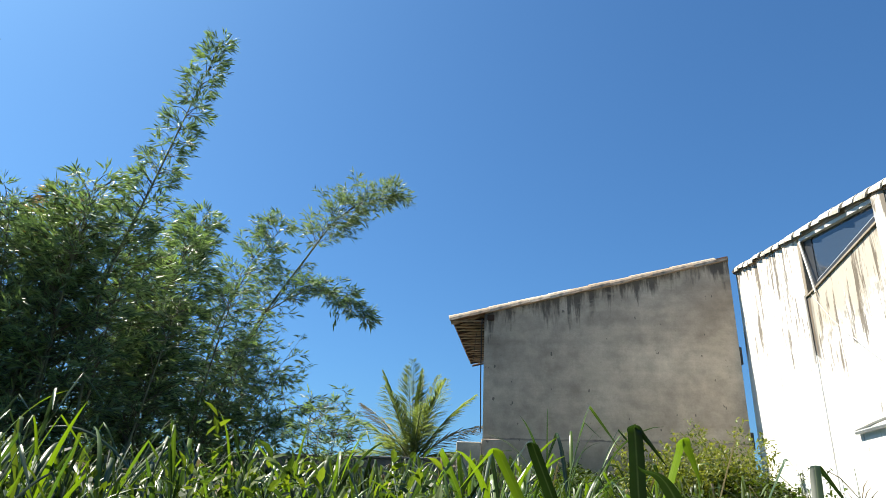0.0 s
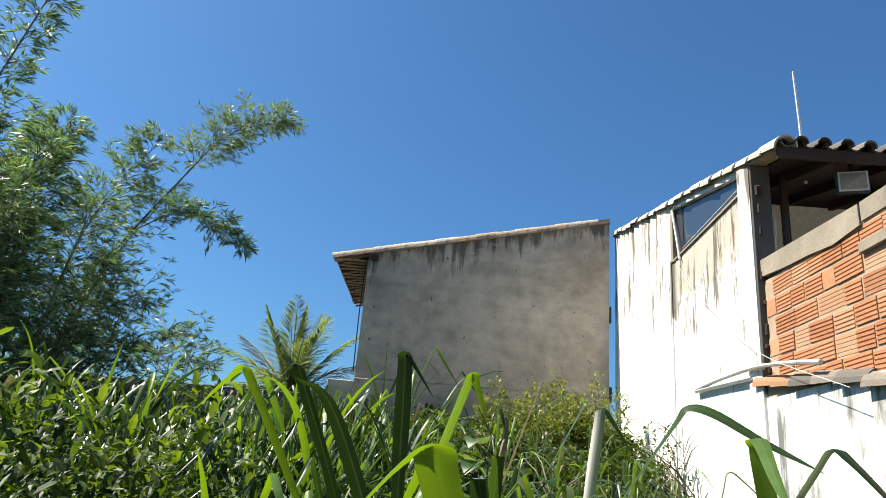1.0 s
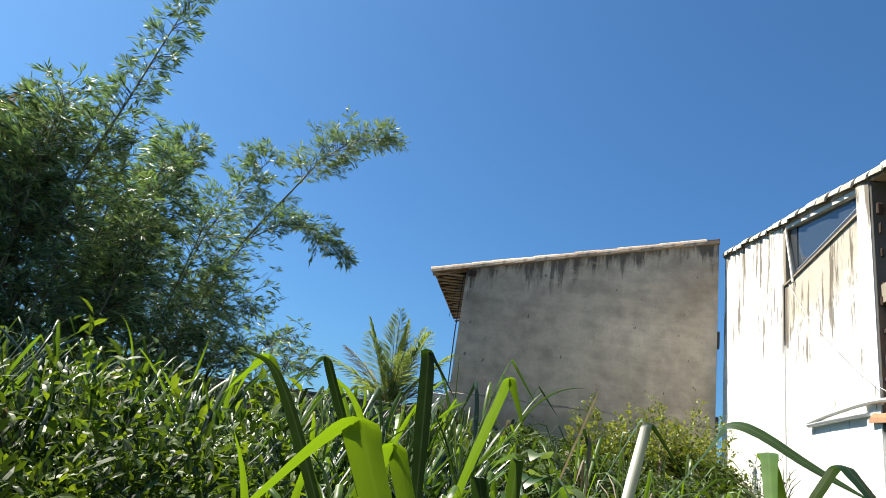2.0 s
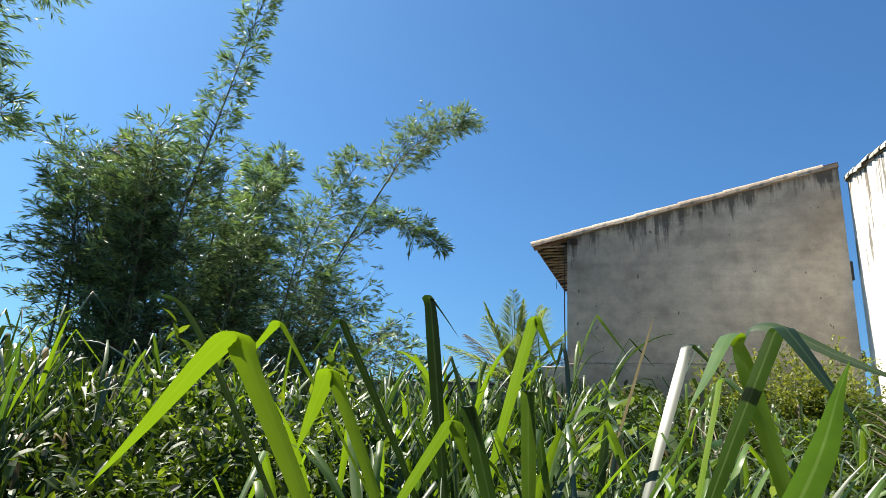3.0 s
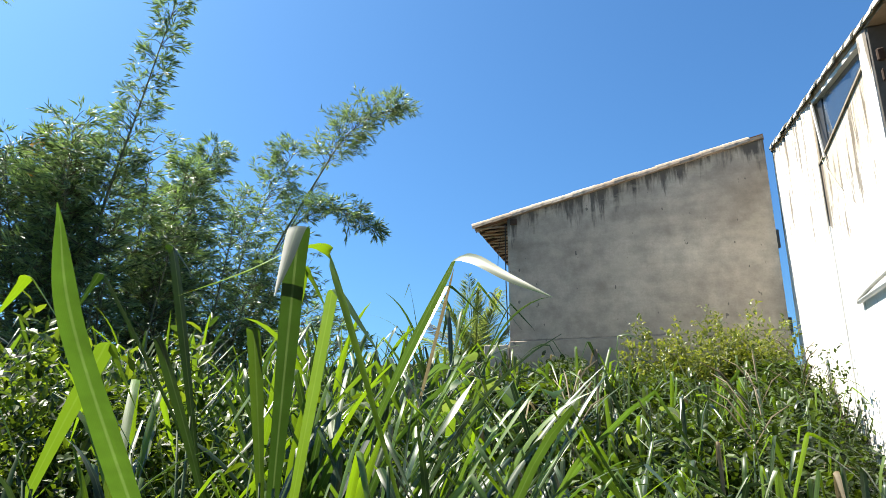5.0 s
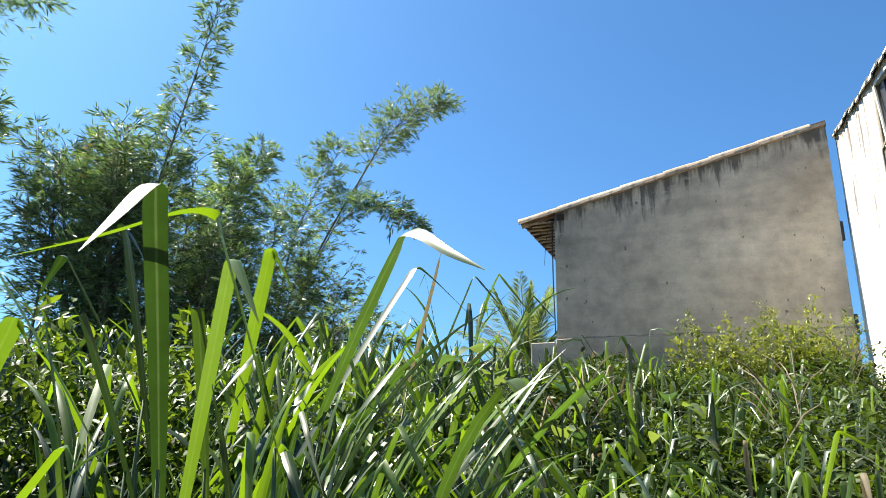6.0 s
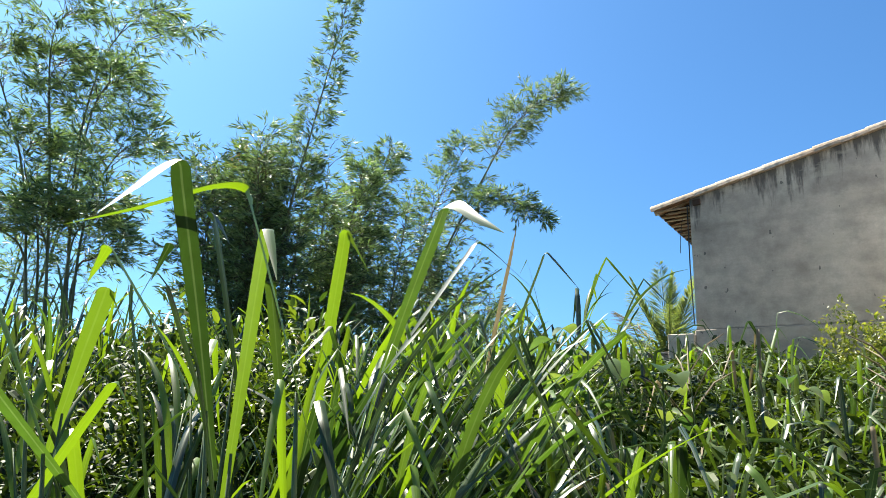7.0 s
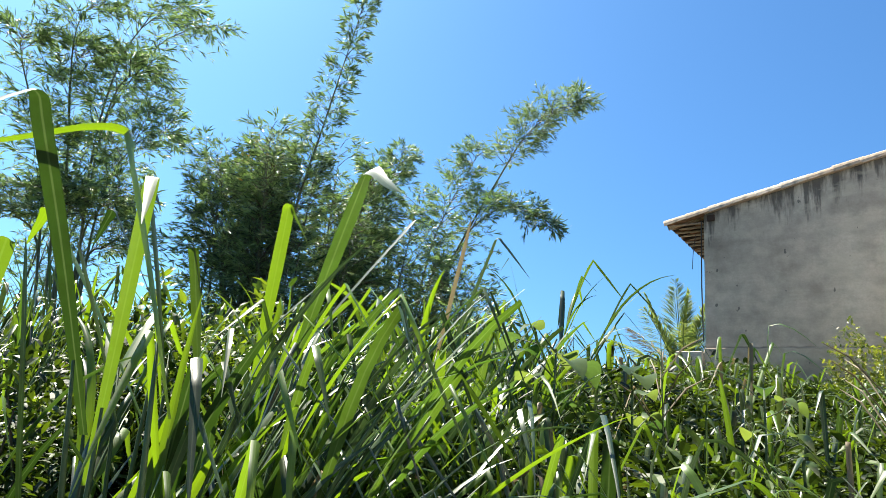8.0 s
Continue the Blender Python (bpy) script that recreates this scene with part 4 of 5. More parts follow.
hero_clump(2.08, 4.7, [
    ((1.950, 4.730, 1.200), (2.110, 4.720, 1.490), (2.200, 4.850, 1.250), 0.050, 0),
], "single broad arching grass blade over the weeds", 2, random.Random(14), 1.1, 0.034, 0.06)


# tall grass stands further off
def veg_top(x, y):
    """Height of the growth above the datum, over the plot."""
    left = 2.08 + 0.065 * (y - 4)
    right = 1.12 + 0.185 * (y - 3)
    k = min(max((x + 0.2 - 0.06 * (y - 3)) / 1.3, 0.0), 1.0)
    edge = max(0.0, x - (2.0 + 0.17 * (y - 3)))
    return left * (1 - k) + right * k - 1.3 * min(edge, 0.8)


def clump_of_blades(label, group, x, y, height, n, width, r, spread=0.28, seg=9, toward=None):
    """Low growth: single drooping blades round one root."""
    c = tagged(empty("grass_clump"), label, "grass", group)
    z0 = ground_z(x, y)
    for i, (b, path) in enumerate(tuft_paths(r, x, y, height, n, spread, seg, toward)):
        dry = r.random() < 0.05
        blade_part(c, path, width * r.uniform(0.65, 1.2), r.uniform(0.1, 0.4), r.uniform(-0.9, 0.9), M_DRY if dry else None, "withered straw-coloured blade" if dry else "", r.gauss(0, 0.3))
        if i % 4 == 0:
            low = Vector((b.x, b.y, z0 - 0.05))
            vv, ff = tube([low, (low + b) / 2, b + (Vector(path[2]) - b) * 0.7], [0.010, 0.009, 0.004], 5)
            piece("cane", vv, ff, M_STEM, c, smooth=True)


def stand(label, x, y, height, canes, width, r, spread=0.12, toward=None):
    """High growth: leafy canes fanning out of one root."""
    c = tagged(empty("grass_clump"), label, "grass", "tall grass stands")
    fan_clump(c, r, x, y, height, canes, width, spread, toward)


r = random.Random(21)
for x, y in ((0.15, 2.75), (0.72, 2.5), (0.35, 3.1), (0.0, 3.4), (0.55, 2.85), (-0.25, 3.7), (0.85, 2.25), (0.1, 3.05)):
    stand("thick stand of broad grey-green grass blades", x, y, 1.76 + 0.06 * (y - 2.5) - ground_z(x, y) + r.uniform(-0.22, 0.04), 10, 0.034, r, 0.10, radians(58))
for x, y, zt in ((-2.75, 3.55, 2.55), (-2.42, 3.08, 2.18), (-3.1, 3.4, 2.5), (-2.45, 3.75, 2.38), (-3.4, 3.8, 2.6), (-2.95, 2.95, 2.2), (-2.1, 3.95, 2.25)):
    stand("tall dark grass stand in front of the bamboo", x, y, zt - 0.08 - ground_z(x, y), 8, 0.032, r, 0.13)
for i in range(40):
    x, y = r.uniform(-2.4, 0.4), r.uniform(3.8, 5.6)
    if x < -0.9 and y < 4.3:
        y += 1.5
    stand("tall elephant grass with arching grey-green blades", x, y, veg_top(x, y) - ground_z(x, y) + r.uniform(-0.25, 0.12) + 0.3 * noise.noise(Vector((x * 1.1, y * 1.1, 4.5))), 8, 0.042, r, 0.16)
for i in range(16):
    x, y = r.uniform(-4.0, -1.0), r.uniform(4.2, 5.3)
    stand("tall elephant grass in front of the bamboo", x, y, veg_top(x, y) + 0.12 - ground_z(x, y) + r.uniform(-0.2, 0.12), 7, 0.036, r, 0.16)
stand("tall upright grass standing above the rest", 0.10, 5.05, 2.55 - ground_z(0.1, 5), 6, 0.036, r, 0.10)
for x, y, zt in ((1.04, 6.19, 2.26), (1.38, 3.02, 1.40), (0.7, 3.5, 1.35), (1.75, 3.3, 1.25), (2.1, 4.1, 1.35), (1.0, 2.75, 1.2), (1.7, 2.6, 1.05), (0.75, 5.2, 1.9), (1.5, 5.3, 1.75), (2.3, 5.8, 1.6), (2.1, 6.6, 1.95), (0.6, 7.0, 2.2), (1.9, 4.4, 1.5), (1.2, 4.5, 1.55), (2.6, 7.4, 1.95), (1.5, 7.4, 2.1), (0.9, 4.1, 1.45), (1.5, 3.8, 1.35), (0.5, 4.6, 1.7), (1.15, 5.0, 1.65), (1.8, 5.9, 1.8), (0.4, 5.8, 2.05), (1.2, 3.4, 1.3), (2.2, 3.4, 1.2), (2.0, 7.9, 2.1), (1.0, 7.9, 2.25), (1.25, 2.45, 1.22), (1.1, 3.0, 1.38), (0.75, 3.75, 1.5), (1.5, 2.45, 1.15), (0.95, 3.3, 1.42), (1.3, 2.7, 1.25), (0.55, 4.1, 1.6), (1.6, 3.0, 1.25), (1.9, 2.9, 1.15)):
    clump_of_blades("shorter grass with drooping blades among creepers", "short grass stands", x, y, zt - ground_z(x, y), 19, 0.030, r, 0.28)
for x, y, zt in ((0.51, 2.85, 1.39), (0.80, 2.82, 1.25), (0.92, 2.54, 1.10), (0.70, 3.24, 1.33), (0.95, 2.81, 1.12), (0.95, 3.16, 1.21), (0.67, 2.58, 1.21), (0.60, 3.65, 1.49), (0.87, 3.57, 1.34), (0.42, 3.29, 1.46)):
    clump_of_blades("fine bright grass with thin blades beside the tall clump", "fine grass tufts", x, y, zt - ground_z(x, y), 26, 0.016, r, 0.20)

# far grass, too thick to count
hb, hd = Heap(), Heap()
for i in range(520):
    far = i > 150
    x, y = (r.uniform(-9, 3.4), r.uniform(5.4, 12.6)) if far else (r.uniform(-7.5, -2.2), r.uniform(3.0, 7.2))
    hgt = veg_top(x, y) - ground_z(x, y) + r.uniform(-0.35, 0.08) + 0.34 * noise.noise(Vector((x * 0.9, y * 0.9, 1.5)))
    if x > 1.2 and r.random() < 0.55:
        continue
    for b, path in tuft_paths(r, x, y, hgt, 17, 0.35, 7):
        (hd if r.random() < 0.06 else hb).add(*blade_rows(path, 0.038 * r.uniform(0.6, 1.2), r.uniform(0.1, 0.4), r.uniform(-0.7, 0.7)))
tagged(hb.piece("grass", M_GRASS_FAR, smooth=True), "dense tall grass filling the plot up to the walls", "grass", kind="stuff")
tagged(hd.piece("dry_grass", M_DRY, smooth=True), "withered straw blades among the tall grass", "grass", kind="stuff")


# trodden low grass along the edge of the growth
hl = Heap()
for i in range(900):
    x, y = r.uniform(-7.0, 3.3), r.uniform(-2.6, 2.7)
    if abs(y - (0.2 + 0.4 * x)) < 0.35 and -0.4 < x < 2.6:
        continue
    hgt = 0.10 + 0.28 * r.random() * min(1.0, max(0.15, (y + 1.2) / 3.5))
    for b, path in tuft_paths(r, x, y, hgt, 12, 0.22, 5):
        hl.add(*blade_rows(path, 0.012 * r.uniform(0.6, 1.3), r.uniform(0.1, 0.4), r.uniform(-0.7, 0.7)))
tagged(hl.piece("low_grass", M_GRASS_FAR, smooth=True), "short trodden grass beside the tall growth", "grass", kind="stuff")


# creepers and weeds under the grass
def weeds(name, label, n, area, depth, size, material, r, ztop, zmin=-0.4):
    hp = Heap()
    for i in range(n):
        x, y = r.uniform(*area[:2]), r.uniform(*area[2:])
        z = ztop(x, y) - depth * r.random() ** 1.4
        z = max(z, ground_z(x, y) + 0.05)
        c = Vector((x, y, z))
        for k in range(5):
            d = rand_dir(r, zmin, 0.8)
            s = size * r.uniform(0.6, 1.3)
            oval_leaf(hp, c + rand_dir(r) * size * 0.9, d, Vector((r.uniform(-0.6, 0.6), r.uniform(-0.6, 0.6), 1)), s, s * r.uniform(0.28, 0.48), 0.2, r.uniform(0.1, 0.9))
    return tagged(hp.piece(name, material), label, "plants", kind="stuff")


weeds("creepers", "mat of leafy creepers and weeds between the grass", 14000, (0.3, 3.55, 2.6, 12.8), 0.8, 0.095, M_SHRUB, r, lambda x, y: veg_top(x, y) - 0.15 + 0.30 * noise.noise(Vector((x * 1.1, y * 0.8, 3.0))))
weeds("creepers", "leafy weeds under the tall grass", 4000, (-3.2, 0.6, 2.6, 6.0), 1.0, 0.09, M_SHRUB, r, lambda x, y: veg_top(x, y) - 0.95 + 0.25 * noise.noise(Vector((x * 1.2, y * 0.9, 7.0))))


def shrub(at, radii, n, label, material, r, leaf=0.055, width=0.5):
    s = tagged(empty("shrub", at), label, "shrub", "shrubs")
    stems, leaves = Heap(), Heap()
    for i in range(16):
        d = rand_dir(r, 0.2, 1.0)
        tipp = Vector((d.x * radii[0], d.y * radii[1], d.z * radii[2])) * r.uniform(0.75, 1.1)
        p = curve_points([(r.uniform(-0.1, 0.1), r.uniform(-0.1, 0.1), -0.05), tipp * 0.5 + rand_dir(r) * 0.1, tipp], 6)
        stems.add(*tube(p, [0.014, 0.012, 0.010, 0.008, 0.006, 0.003], 4, False))
    for i in range(n):
        d = rand_dir(r, -0.15, 1.0)
        rad = r.random() ** 0.35 * (1 + 0.28 * math.sin(d.x * 7 + 1) * math.sin(d.y * 6 + d.z * 5))
        c = Vector((d.x * radii[0], d.y * radii[1], d.z * radii[2])) * rad
        tw = (d + rand_dir(r) * 0.8).normalized()
        for k in range(6):
            side = 1 if k % 2 else -1
            dd = (tw * 0.6 + rand_dir(r) * 0.7 + Vector((0, 0, -0.1))).normalized()
            l = leaf * r.uniform(0.6, 1.25)
            oval_leaf(leaves, c + tw * (k * leaf * 0.45), dd, Vector((r.uniform(-0.5, 0.5), r.uniform(-0.5, 0.5), 1)), l, l * width, 0.2, r.uniform(0.1, 0.8))
    tagged(stems.piece("stem_work", M_TWIG, s, smooth=True), kind="stuff")
    tagged(leaves.piece("leaves", material, s), kind="stuff")
    return s


def on_ground(x, y):
    return (x, y, ground_z(x, y))


shrub(on_ground(-1.95, 3.6), (1.25, 0.9, 1.45), 1700, "leafy dark green shrub rising out of the grass", M_SHRUB, r, 0.075, 0.42)
shrub(on_ground(-3.2, 3.3), (1.0, 0.8, 1.4), 1600, "dark leafy shrub beside the bamboo", M_SHRUB, r, 0.07)
shrub(on_ground(-1.1, 3.3), (0.95, 0.55, 1.58), 2100, "leafy bright green shrub with oval leaves in the grass", M_BUSH, r, 0.085, 0.42)
shrub(on_ground(-0.9, 2.5), (0.7, 0.55, 1.25), 1100, "low leafy shrub among tall grass", M_SHRUB, r, 0.065)
shrub(on_ground(-0.72, 2.8), (0.62, 0.45, 1.5), 1700, "dark leafy shrub with narrow leaves among tall grass", M_SHRUB, r, 0.065, 0.36)
shrub(on_ground(2.75, 11.2), (1.0, 1.0, 2.15), 6800, "yellow-green shrub against the grey wall", M_YELLOW, r, 0.062)
shrub(on_ground(1.75, 10.6), (1.1, 0.9, 1.95), 6200, "yellowish shrub in front of the grey wall", M_YELLOW, r, 0.062)
shrub(on_ground(3.5, 9.9), (0.25, 1.2, 1.75), 420, "sparse creeper climbing the white wall", M_SHRUB, r, 0.06)
shrub(on_ground(0.3, 12.1), (1.0, 0.6, 1.5), 1000, "creeper heap below the grey wall", M_SHRUB, r, 0.075)


def broad_plant(at, n, r, size, material=None, label="pale broad-leaved weed between the grass"):
    p = tagged(empty("broad_leaf_plant", at), label, "plant", "broad-leaved weeds")
    for i in range(n):
        az, el = r.uniform(0, 2 * math.pi), r.uniform(0.15, 0.8)
        d = Vector((math.cos(az) * math.cos(el), math.sin(az) * math.cos(el), math.sin(el)))
        hgt = r.uniform(0.45, 1.0)
        foot = Vector((0, 0, 0.85 * hgt))
        c = foot + d * r.uniform(0.08, 0.2)
        vv, ff = tube([(0, 0, 0), foot, c], [0.008, 0.006, 0.003], 4, False)
        piece("stalk", vv, ff, M_STEM, p)
        side = d.cross(Vector((0, 0, 1))).normalized()
        nn = side.cross(d)
        verts, faces = [], []
        for j in range(7):
            s = j / 6
            w = size * 0.48 * math.sin(math.pi * min(s * 0.86 + 0.14, 1)) ** 0.8 + 0.001
            q = c + d * (size * s) - Vector((0, 0, size * 0.85 * s * s))
            verts += [q - side * w + nn * 0.4 * w, q, q + side * w + nn * 0.4 * w]
        for j in range(6):
            k = j * 3
            faces += [(k, k + 1, k + 4, k + 3), (k + 1, k + 2, k + 5, k + 4)]
        piece("leaf", verts, faces, material or M_BROAD, p, smooth=True, uvs=[(0.25, 0.5)] * len(verts))


for x, y, n, s in ((0.71, 4.06, 14, 0.15), (1.0, 4.3, 8, 0.12), (1.5, 4.7, 7, 0.11)):
    z = veg_top(x, y) - 0.62 if y > 4 else 0.75
    broad_plant((x, y, max(ground_z(x, y), z)), n, r, s)

broad_plant((1.90, 3.22, 0.16), 4, r, 0.06, M_WITHERED, "withered orange-brown weed leaves beside the path")


# seed stalks
for x, y, zt in ((2.0, 4.56, 1.86), (2.15, 5.3, 2.05), (2.6, 6.4, 2.3), (1.1, 4.4, 1.9)):
    s = tagged(empty("seed_stalk", on_ground(x, y)), "thin grass stalk with spread seed head", "grass", "seed stalks")
    hgt = zt - ground_z(x, y)
    vv, ff = tube([(0, 0, 0), (0.02, 0, hgt * 0.6), (0.0, 0, hgt)], [0.006, 0.005, 0.002], 5)
    piece("stalk", vv, ff, M_STEM, s)
    for i in range(6):
        az = r.uniform(0, 6.28)
        b = Vector((0, 0, hgt * (0.72 + 0.03 * i)))
        vv, ff = tube([b, b + Vector((math.cos(az) * 0.12, math.sin(az) * 0.12, 0.16)), b + Vector((math.cos(az) * 0.22, math.sin(az) * 0.22, 0.22))], [0.003, 0.005, 0.002], 4)
        piece("spike", vv, ff, M_DRY, s)


# ---- bamboo ----
def bamboo_spray(heap, twigs, r, p, out, reach, n, leaf):
    """A side branch with short twigs by turns, each ending in a hanging fan of narrow leaves."""
    tip = p + out * reach + Vector((0, 0, -0.10 * reach))
    mid = p + out * reach * 0.5 + Vector((0, 0, 0.07 * reach))
    pts = curve_points([p, mid, tip], 5)
    twigs.add(*tube(pts, [0.006, 0.005, 0.004, 0.003, 0.001], 3, False))
    side = out.cross(Vector((0, 0, 1)))
    side = side.normalized() if side.length > 0.05 else Vector((1, 0, 0))
    fans = max(3, int(n * 0.36))
    for i in range(fans):
        s = 0.18 + 0.82 * (i + r.random()) / fans
        k = min(int(s * 4), 3)
        q = pts[k] + (pts[k + 1] - pts[k]) * (s * 4 - k)
        lean = side * (1 if i % 2 else -1) * r.uniform(0.1, 1.0) + rand_dir(r) * 0.35
        d0 = (out * 0.75 + lean + Vector((0, 0, r.uniform(-0.35, 0.25)))).normalized()
        q = q + d0 * (0.05 + 0.07 * r.random()) * (1.3 - s)
        fan = d0.cross(rand_dir(r)).normalized()
        for j in range(r.choice((5, 6, 7))):
            d = (d0 + fan * r.uniform(-0.75, 0.75) + rand_dir(r) * 0.22 + Vector((0, 0, -0.22))).normalized()
            l = leaf * r.uniform(0.5, 1.05)
            small_leaf(heap, q + d0 * (j * leaf * 0.09), d, rand_dir(r, 0.1, 1.0), l, l * r.uniform(0.10, 0.145), 0.12)


def bamboo_culm(clump, r, ctrl, leafy, sprays, reach, per, leaf=0.16, r0=0.03, taper_end=0.35, foliage=None, knots=0.0):
    pts = curve_points(ctrl, 20)
    vv, ff = tube(pts, [r0 * (1 - 0.9 * i / 19) for i in range(20)], 6)
    culm = piece("culm", vv, ff, M_CULM, clump, smooth=True)
    leaves, twigs = Heap(), Heap()
    count = max(4, int(sprays / 7))
    for i in range(sprays):
        s = leafy + (1 - leafy) * ((i + r.random()) / sprays)
        if knots:      # leaves gather at the joints of the culm
            j = (s - leafy) / (1 - leafy) * count
            s = leafy + (1 - leafy) * min(1.0, (math.floor(j) + 0.5 + (j - math.floor(j) - 0.5) * (1 - knots)) / count)
        u = s * 19
        k = min(int(u), 18)
        p = pts[k] + (pts[k + 1] - pts[k]) * (u - k)
        along = (pts[k + 1] - pts[k]).normalized()
        env = math.sin(math.pi * min(0.93, 0.3 + 0.66 * (s - leafy) / (1 - leafy))) ** 0.6
        env = max(env, taper_end)
        d = rand_dir(r, -0.2, 0.5)
        d = (d - along * d.dot(along) * 0.6 + along * 0.45).normalized()
        bamboo_spray(leaves, twigs, r, p, d, reach * env * r.uniform(0.4, 1.25), per, leaf)
    tagged(twigs.piece("twig_work", M_TWIG, clump), kind="stuff")
    tagged(leaves.piece("leaves", foliage or M_BAMBOO, clump), kind="stuff")
    return culm


def build_bamboo():
    r = random.Random(31)
    a = tagged(empty("bamboo_clump"), "large clump of feathery green bamboo with leaning culms", "bamboo", "bamboo clumps")
    # leaders that stand clear of the mass
    bamboo_culm(a, r, [(-5.95, 7.5, 0.6), (-5.33, 7.3, 4.0), (-4.88, 7.28, 5.8), (-4.36, 7.3, 8.0)], 0.42, 120, 0.32, 24, 0.14, knots=0.5)
    bamboo_culm(a, r, [(-5.7, 10.6, 0.8), (-5.26, 10.9, 3.94), (-4.1, 11.0, 6.2), (-3.5, 11.1, 7.1), (-2.55, 11.15, 7.45)], 0.52, 100, 0.60, 24, taper_end=0.5, foliage=M_PLUME)
    bamboo_culm(a, r, [(-5.55, 10.6, 0.8), (-5.2, 10.9, 3.9), (-4.2, 11.0, 6.0)], 0.45, 40, 0.5, 14, foliage=M_PLUME)
    bamboo_culm(a, r, [(-4.7, 10.9, 5.1), (-4.0, 10.85, 5.45), (-3.4, 10.8, 5.3), (-2.85, 10.8, 4.9)], 0.12, 64, 0.42, 24, r0=0.012)
    bamboo_culm(a, r, [(-5.9, 10.8, 0.8), (-5.7, 11.0, 4.3), (-5.4, 11.1, 5.6), (-4.75, 11.2, 6.9)], 0.42, 84, 0.8, 32)
    bamboo_culm(a, r, [(-6.1, 9.6, 0.8), (-5.95, 9.8, 4.9), (-5.6, 9.9, 6.5)], 0.45, 70, 0.6, 30)
    bamboo_culm(a, r, [(-5.7, 8.5, 0.8), (-5.3, 8.6, 4.2), (-5.05, 8.6, 5.5)], 0.40, 60, 0.7, 30)
    # the thick left part, with a few withered tips
    for i in range(4):
        tx, ty = -6.1 + r.uniform(-0.35, 0.35), 7.2 + r.uniform(-0.2, 0.2)
        bamboo_culm(a, r, [(-6.1, 7.4, 0.5), (-6.1, 7.3, 3.4), (tx, ty, 5.55)], 0.78, 12, 0.4, 14, foliage=M_WITHERED if i == 0 else M_PLUME)
    for i in range(20):
        bx, by = r.uniform(-6.7, -5.4), r.uniform(6.6, 8.2)
        tx, ty, tz = r.uniform(-7.2, -5.1), r.uniform(6.4, 7.9), r.uniform(4.6, 5.6)
        bamboo_culm(a, r, [(bx, by, 0.5), ((bx + tx) / 2, (by + ty) / 2, tz * 0.6), (tx, ty, tz)], 0.22, 46, 0.78, 25, taper_end=0.6)
    for i in range(10):
        bx, by = r.uniform(-5.9, -4.9), r.uniform(7.2, 9.2)
        tx, ty, tz = bx + r.uniform(-0.3, 0.6), by + r.uniform(-0.4, 0.4), r.uniform(3.6, 5.0)
        bamboo_culm(a, r, [(bx, by, 0.5), ((bx + tx) / 2, (by + ty) / 2, tz * 0.6), (tx, ty, tz)], 0.25, 40, 0.72, 25, taper_end=0.6)
    # lower skirt and the back of the clump
    for i in range(15):
        bx, by = r.uniform(-6.4, -5.0), r.uniform(8.2, 10.8)
        tx, ty, tz = bx + r.uniform(-0.6, 0.8), by + r.uniform(-0.5, 0.5), r.uniform(4.0, 5.6)
        bamboo_culm(a, r, [(bx, by, 0.5), ((bx + tx) / 2, (by + ty) / 2, tz * 0.6), (tx, ty, tz)], 0.32, 40, 0.72, 25, taper_end=0.6)
    for tip in ((-3.4, 10.4, 3.3), (-3.9, 10.2, 3.0), (-3.0, 10.8, 3.0), (-4.2, 10.6, 3.9)):
        bamboo_culm(a, r, [(-5.1, 10.5, 0.6), (-4.6, 10.5, 2.4), ((tip[0] - 4.6) / 2, tip[1], tip[2]), tip], 0.4, 22, 0.45, 18, r0=0.015)
    # thin canes at the open side
    for i in range(22):
        bx, by = r.uniform(-5.6, -4.9), r.uniform(9.4, 10.9)
        tx, tz = bx + r.uniform(0.3, 1.3), r.uniform(2.8, 5.0)
        bamboo_culm(a, r, [(bx, by, 0.5), (bx + 0.2, by, tz * 0.6), (tx, by + 0.2, tz)], 0.45, 12, 0.5, 16, r0=0.018)
    c = tagged(empty("bamboo_clump"), "low young bamboo shoots with thin leafy tips", "bamboo", "bamboo clumps")
    for k in range(9):
        tx, ty, tz = -2.45 + r.uniform(-0.45, 0.45), 8.2 + r.uniform(-0.3, 0.3), r.uniform(2.6, 3.25)
        bamboo_culm(c, r, [(-2.6 + r.uniform(-0.15, 0.15), 8.2, 0.5), ((tx - 2.6) / 2, ty, tz * 0.7), (tx, ty, tz)], 0.5, 10, 0.26, 9, 0.13, r0=0.01)
    b = tagged(empty("bamboo_clump"), "open bamboo clump with arching feathery culms", "bamboo", "bamboo clumps")
    r = random.Random(35)
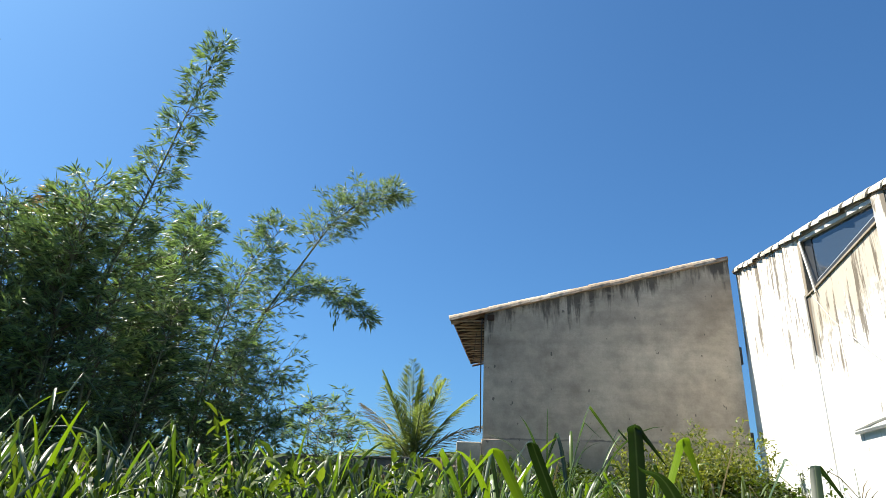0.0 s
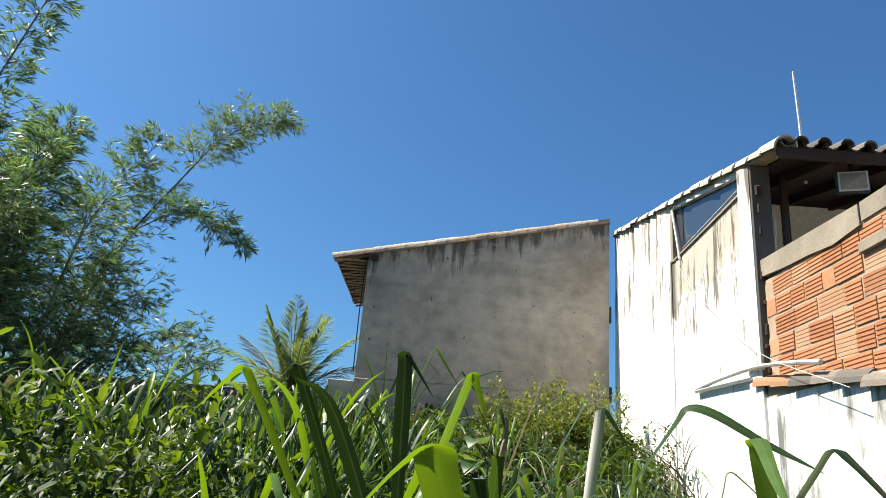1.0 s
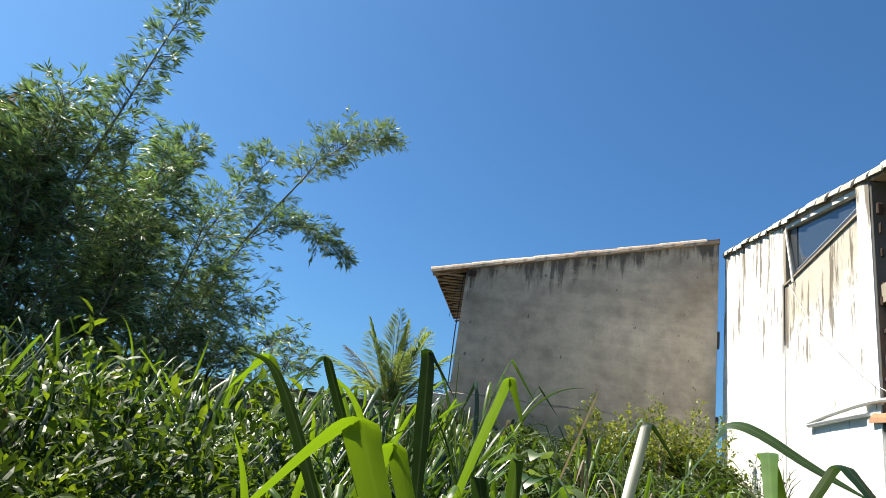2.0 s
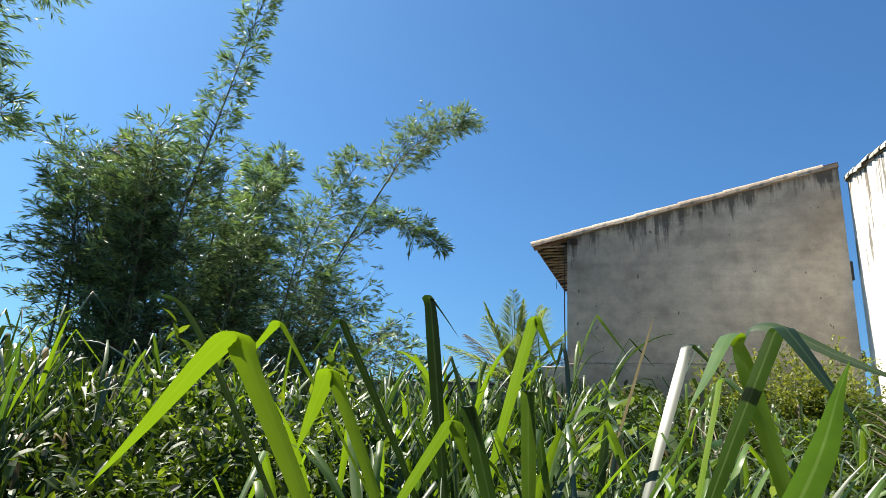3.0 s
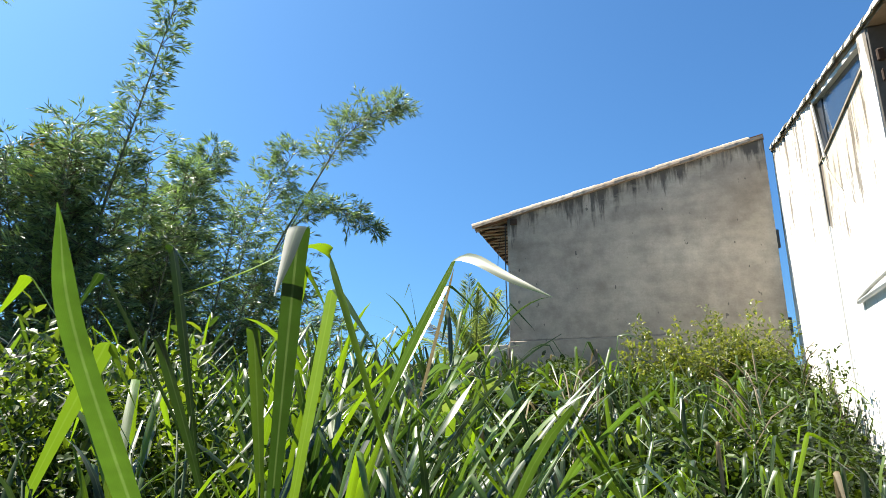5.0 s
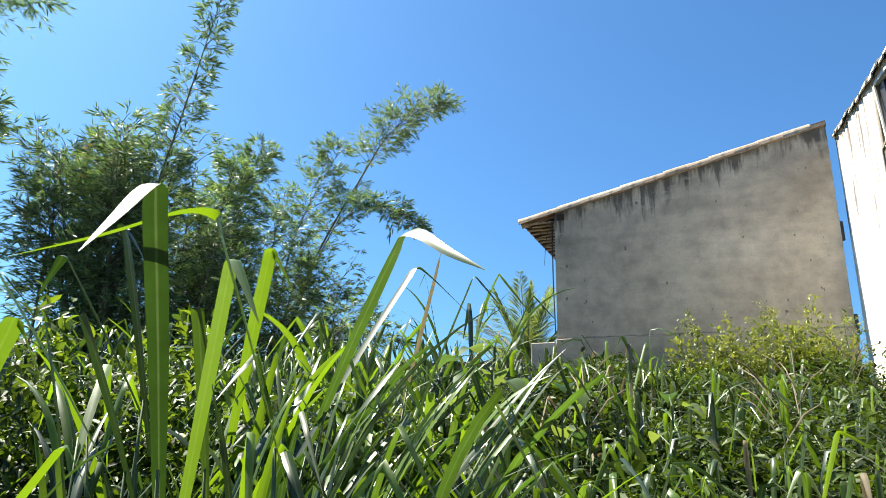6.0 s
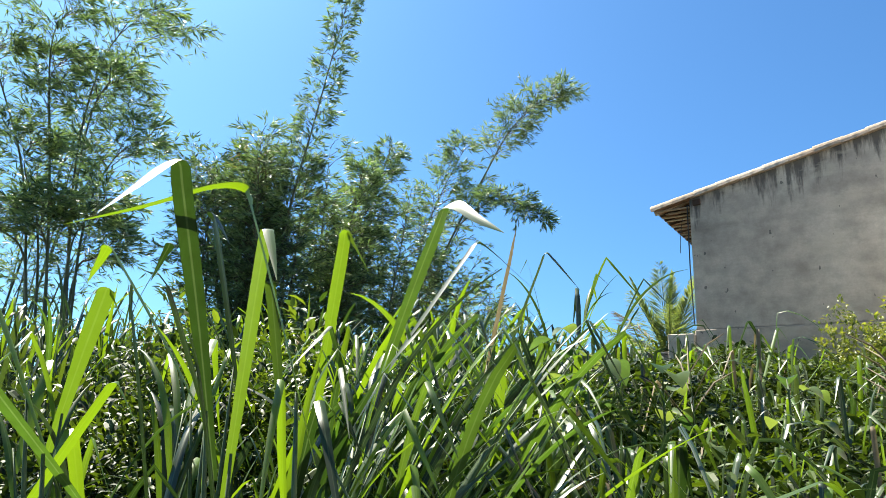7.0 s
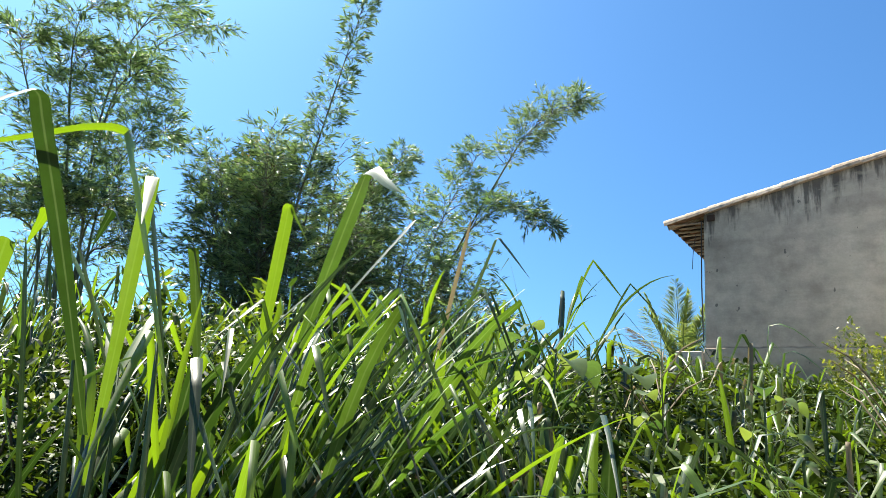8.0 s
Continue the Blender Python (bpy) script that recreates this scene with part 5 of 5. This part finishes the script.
    for ctrl, leafy, n in (
            ([(-7.6, 4.6, 0.4), (-7.2, 4.9, 4.0), (-6.3, 5.1, 5.9), (-5.6, 5.2, 6.25), (-4.85, 5.2, 6.1)], 0.45, 46),
            ([(-7.4, 4.8, 0.4), (-6.9, 5.0, 3.4), (-6.3, 5.2, 4.8), (-5.7, 5.2, 5.3)], 0.45, 38),
            ([(-7.8, 4.9, 0.4), (-8.1, 5.1, 3.6), (-8.3, 5.2, 5.7)], 0.4, 36),
            ([(-7.3, 4.9, 0.4), (-6.6, 5.0, 2.8), (-5.8, 5.0, 3.9)], 0.35, 34),
            ([(-7.6, 5.1, 0.4), (-7.4, 5.2, 4.0), (-6.9, 5.2, 6.5)], 0.45, 36),
            ([(-7.7, 5.0, 0.4), (-7.6, 5.0, 3.0), (-7.2, 5.0, 4.4)], 0.3, 36),
            ([(-8.0, 4.6, 0.4), (-8.4, 4.4, 3.5), (-8.8, 4.2, 5.5)], 0.4, 30),
            ([(-7.4, 4.5, 0.4), (-6.9, 4.6, 2.4), (-6.5, 4.7, 3.4)], 0.3, 32),
            ([(-7.5, 5.0, 0.4), (-6.8, 5.2, 3.0), (-6.1, 5.2, 4.4)], 0.35, 36),
            ([(-7.8, 5.0, 0.4), (-7.7, 5.2, 3.4), (-7.6, 5.2, 5.4)], 0.35, 40),
            ([(-7.6, 4.8, 0.4), (-7.0, 5.0, 3.2), (-6.6, 5.1, 5.2), (-6.0, 5.1, 5.9)], 0.4, 44)):
        ctrl = [(2.165 + (x - 2.165) * 1.75, 1.08 + (y - 1.08) * 1.75, 1.29 + (z - 1.29) * 1.75) for x, y, z in ctrl]
        bamboo_culm(b, r, ctrl, leafy, n, 1.0, 22, 0.21, knots=0.3)
    # fuller growth under the arching culms
    for ctrl in (
            [(-9.51, 6.74, 0.90), (-9.31, 6.39, 4.29), (-8.85, 6.44, 5.61), (-8.41, 6.84, 6.19)],
            [(-9.98, 6.90, 0.90), (-9.73, 6.37, 4.83), (-9.13, 6.12, 6.67), (-8.70, 6.44, 7.23)],
            [(-9.57, 6.60, 0.90), (-9.45, 6.32, 3.81), (-9.25, 6.36, 4.55), (-8.96, 6.62, 5.07)],
            [(-10.54, 6.90, 0.90), (-10.30, 6.22, 5.01), (-9.82, 5.61, 6.92), (-9.54, 5.70, 7.41)],
            [(-10.14, 6.56, 0.90), (-10.03, 6.04, 4.24), (-9.89, 5.54, 5.37), (-9.75, 5.51, 5.81)],
            [(-10.64, 6.66, 0.90), (-10.44, 5.86, 5.04), (-10.06, 4.89, 6.93), (-9.92, 4.75, 7.30)],
            [(-9.55, 6.65, 0.90), (-9.44, 6.46, 3.58), (-9.24, 6.67, 4.03), (-8.94, 6.99, 4.56)],
            [(-9.48, 6.33, 0.90), (-9.40, 5.98, 3.71), (-9.35, 5.74, 4.35), (-9.20, 5.78, 4.79)],
            [(-9.93, 6.31, 0.90), (-9.88, 5.87, 3.72), (-9.94, 5.37, 4.30), (-9.89, 5.22, 4.68)],
            [(-10.02, 7.06, 0.90), (-9.71, 6.27, 5.38), (-8.84, 6.03, 7.55), (-8.10, 6.47, 8.40)],
            [(-10.33, 6.87, 0.90), (-10.05, 6.03, 5.34), (-9.39, 5.34, 7.49), (-8.92, 5.48, 8.22)],
    ):
        bamboo_culm(b, r, ctrl, 0.42, 40, 0.95, 26, 0.21, taper_end=0.5, knots=0.3)


build_bamboo()


# ---- palm ----
def build_palm():
    r = random.Random(41)
    p = tagged(empty("palm_tree", (-3.97, 21.6, ground_z(0, 20))), "young coconut palm with half-dry fronds behind the wall", "palm")
    zc = 3.5 - ground_z(0, 20)
    vv, ff = tube([(0.1, 0, 0), (0.03, 0, zc * 0.5), (0, 0, zc)], [0.17, 0.14, 0.13], 9)
    piece("trunk", vv, ff, M_TRUNK, p, smooth=True)
    for i in range(19):
        az = i * 2.399 + r.uniform(-0.2, 0.2)
        el = radians(87 - i * 3.5)
        length = r.uniform(2.0, 2.4) + 0.9 * math.sin(el) ** 2
        d = Vector((math.cos(az) * math.cos(el), math.sin(az) * math.cos(el), math.sin(el)))
        base = Vector((0, 0, zc))
        pts = []
        q = base.copy()
        for k in range(9):
            pts.append(q.copy())
            dd = (d + Vector((0, 0, -0.075 * k * (0.45 + 0.9 * math.cos(el))))).normalized()
            q = q + dd * length / 8
        fr = attach(new("frond"), p)
        vv, ff = tube(pts, [0.03 * (1 - k / 9.5) for k in range(9)], 4, False)
        piece("rachis", vv, ff, M_STEM, fr)
        hp = Heap()
        for k in range(70):
            s = 0.10 + 0.89 * k / 70
            u = s * 8
            j = min(int(u), 7)
            c = pts[j] + (pts[j + 1] - pts[j]) * (u - j)
            along = (pts[j + 1] - pts[j]).normalized()
            side = along.cross(Vector((0, 0, 1)))
            side = side.normalized() if side.length > 0.05 else Vector((1, 0, 0))
            ll = 0.74 * math.sin(math.pi * min(0.12 + s * 0.86, 1)) + 0.08
            for sg in (-1, 1):
                dd = (side * sg * 0.62 + along * 0.75 + Vector((0, 0, -0.30 + r.uniform(-0.25, 0.2)))).normalized()
                small_leaf(hp, c, dd, Vector((0, 0, 1)), ll * r.uniform(0.85, 1.1), 0.052, 0.2)
        tagged(hp.piece("leaf_fringe", M_DRY if i in (6, 9, 13) else M_PALM, fr), kind="stuff")


build_palm()
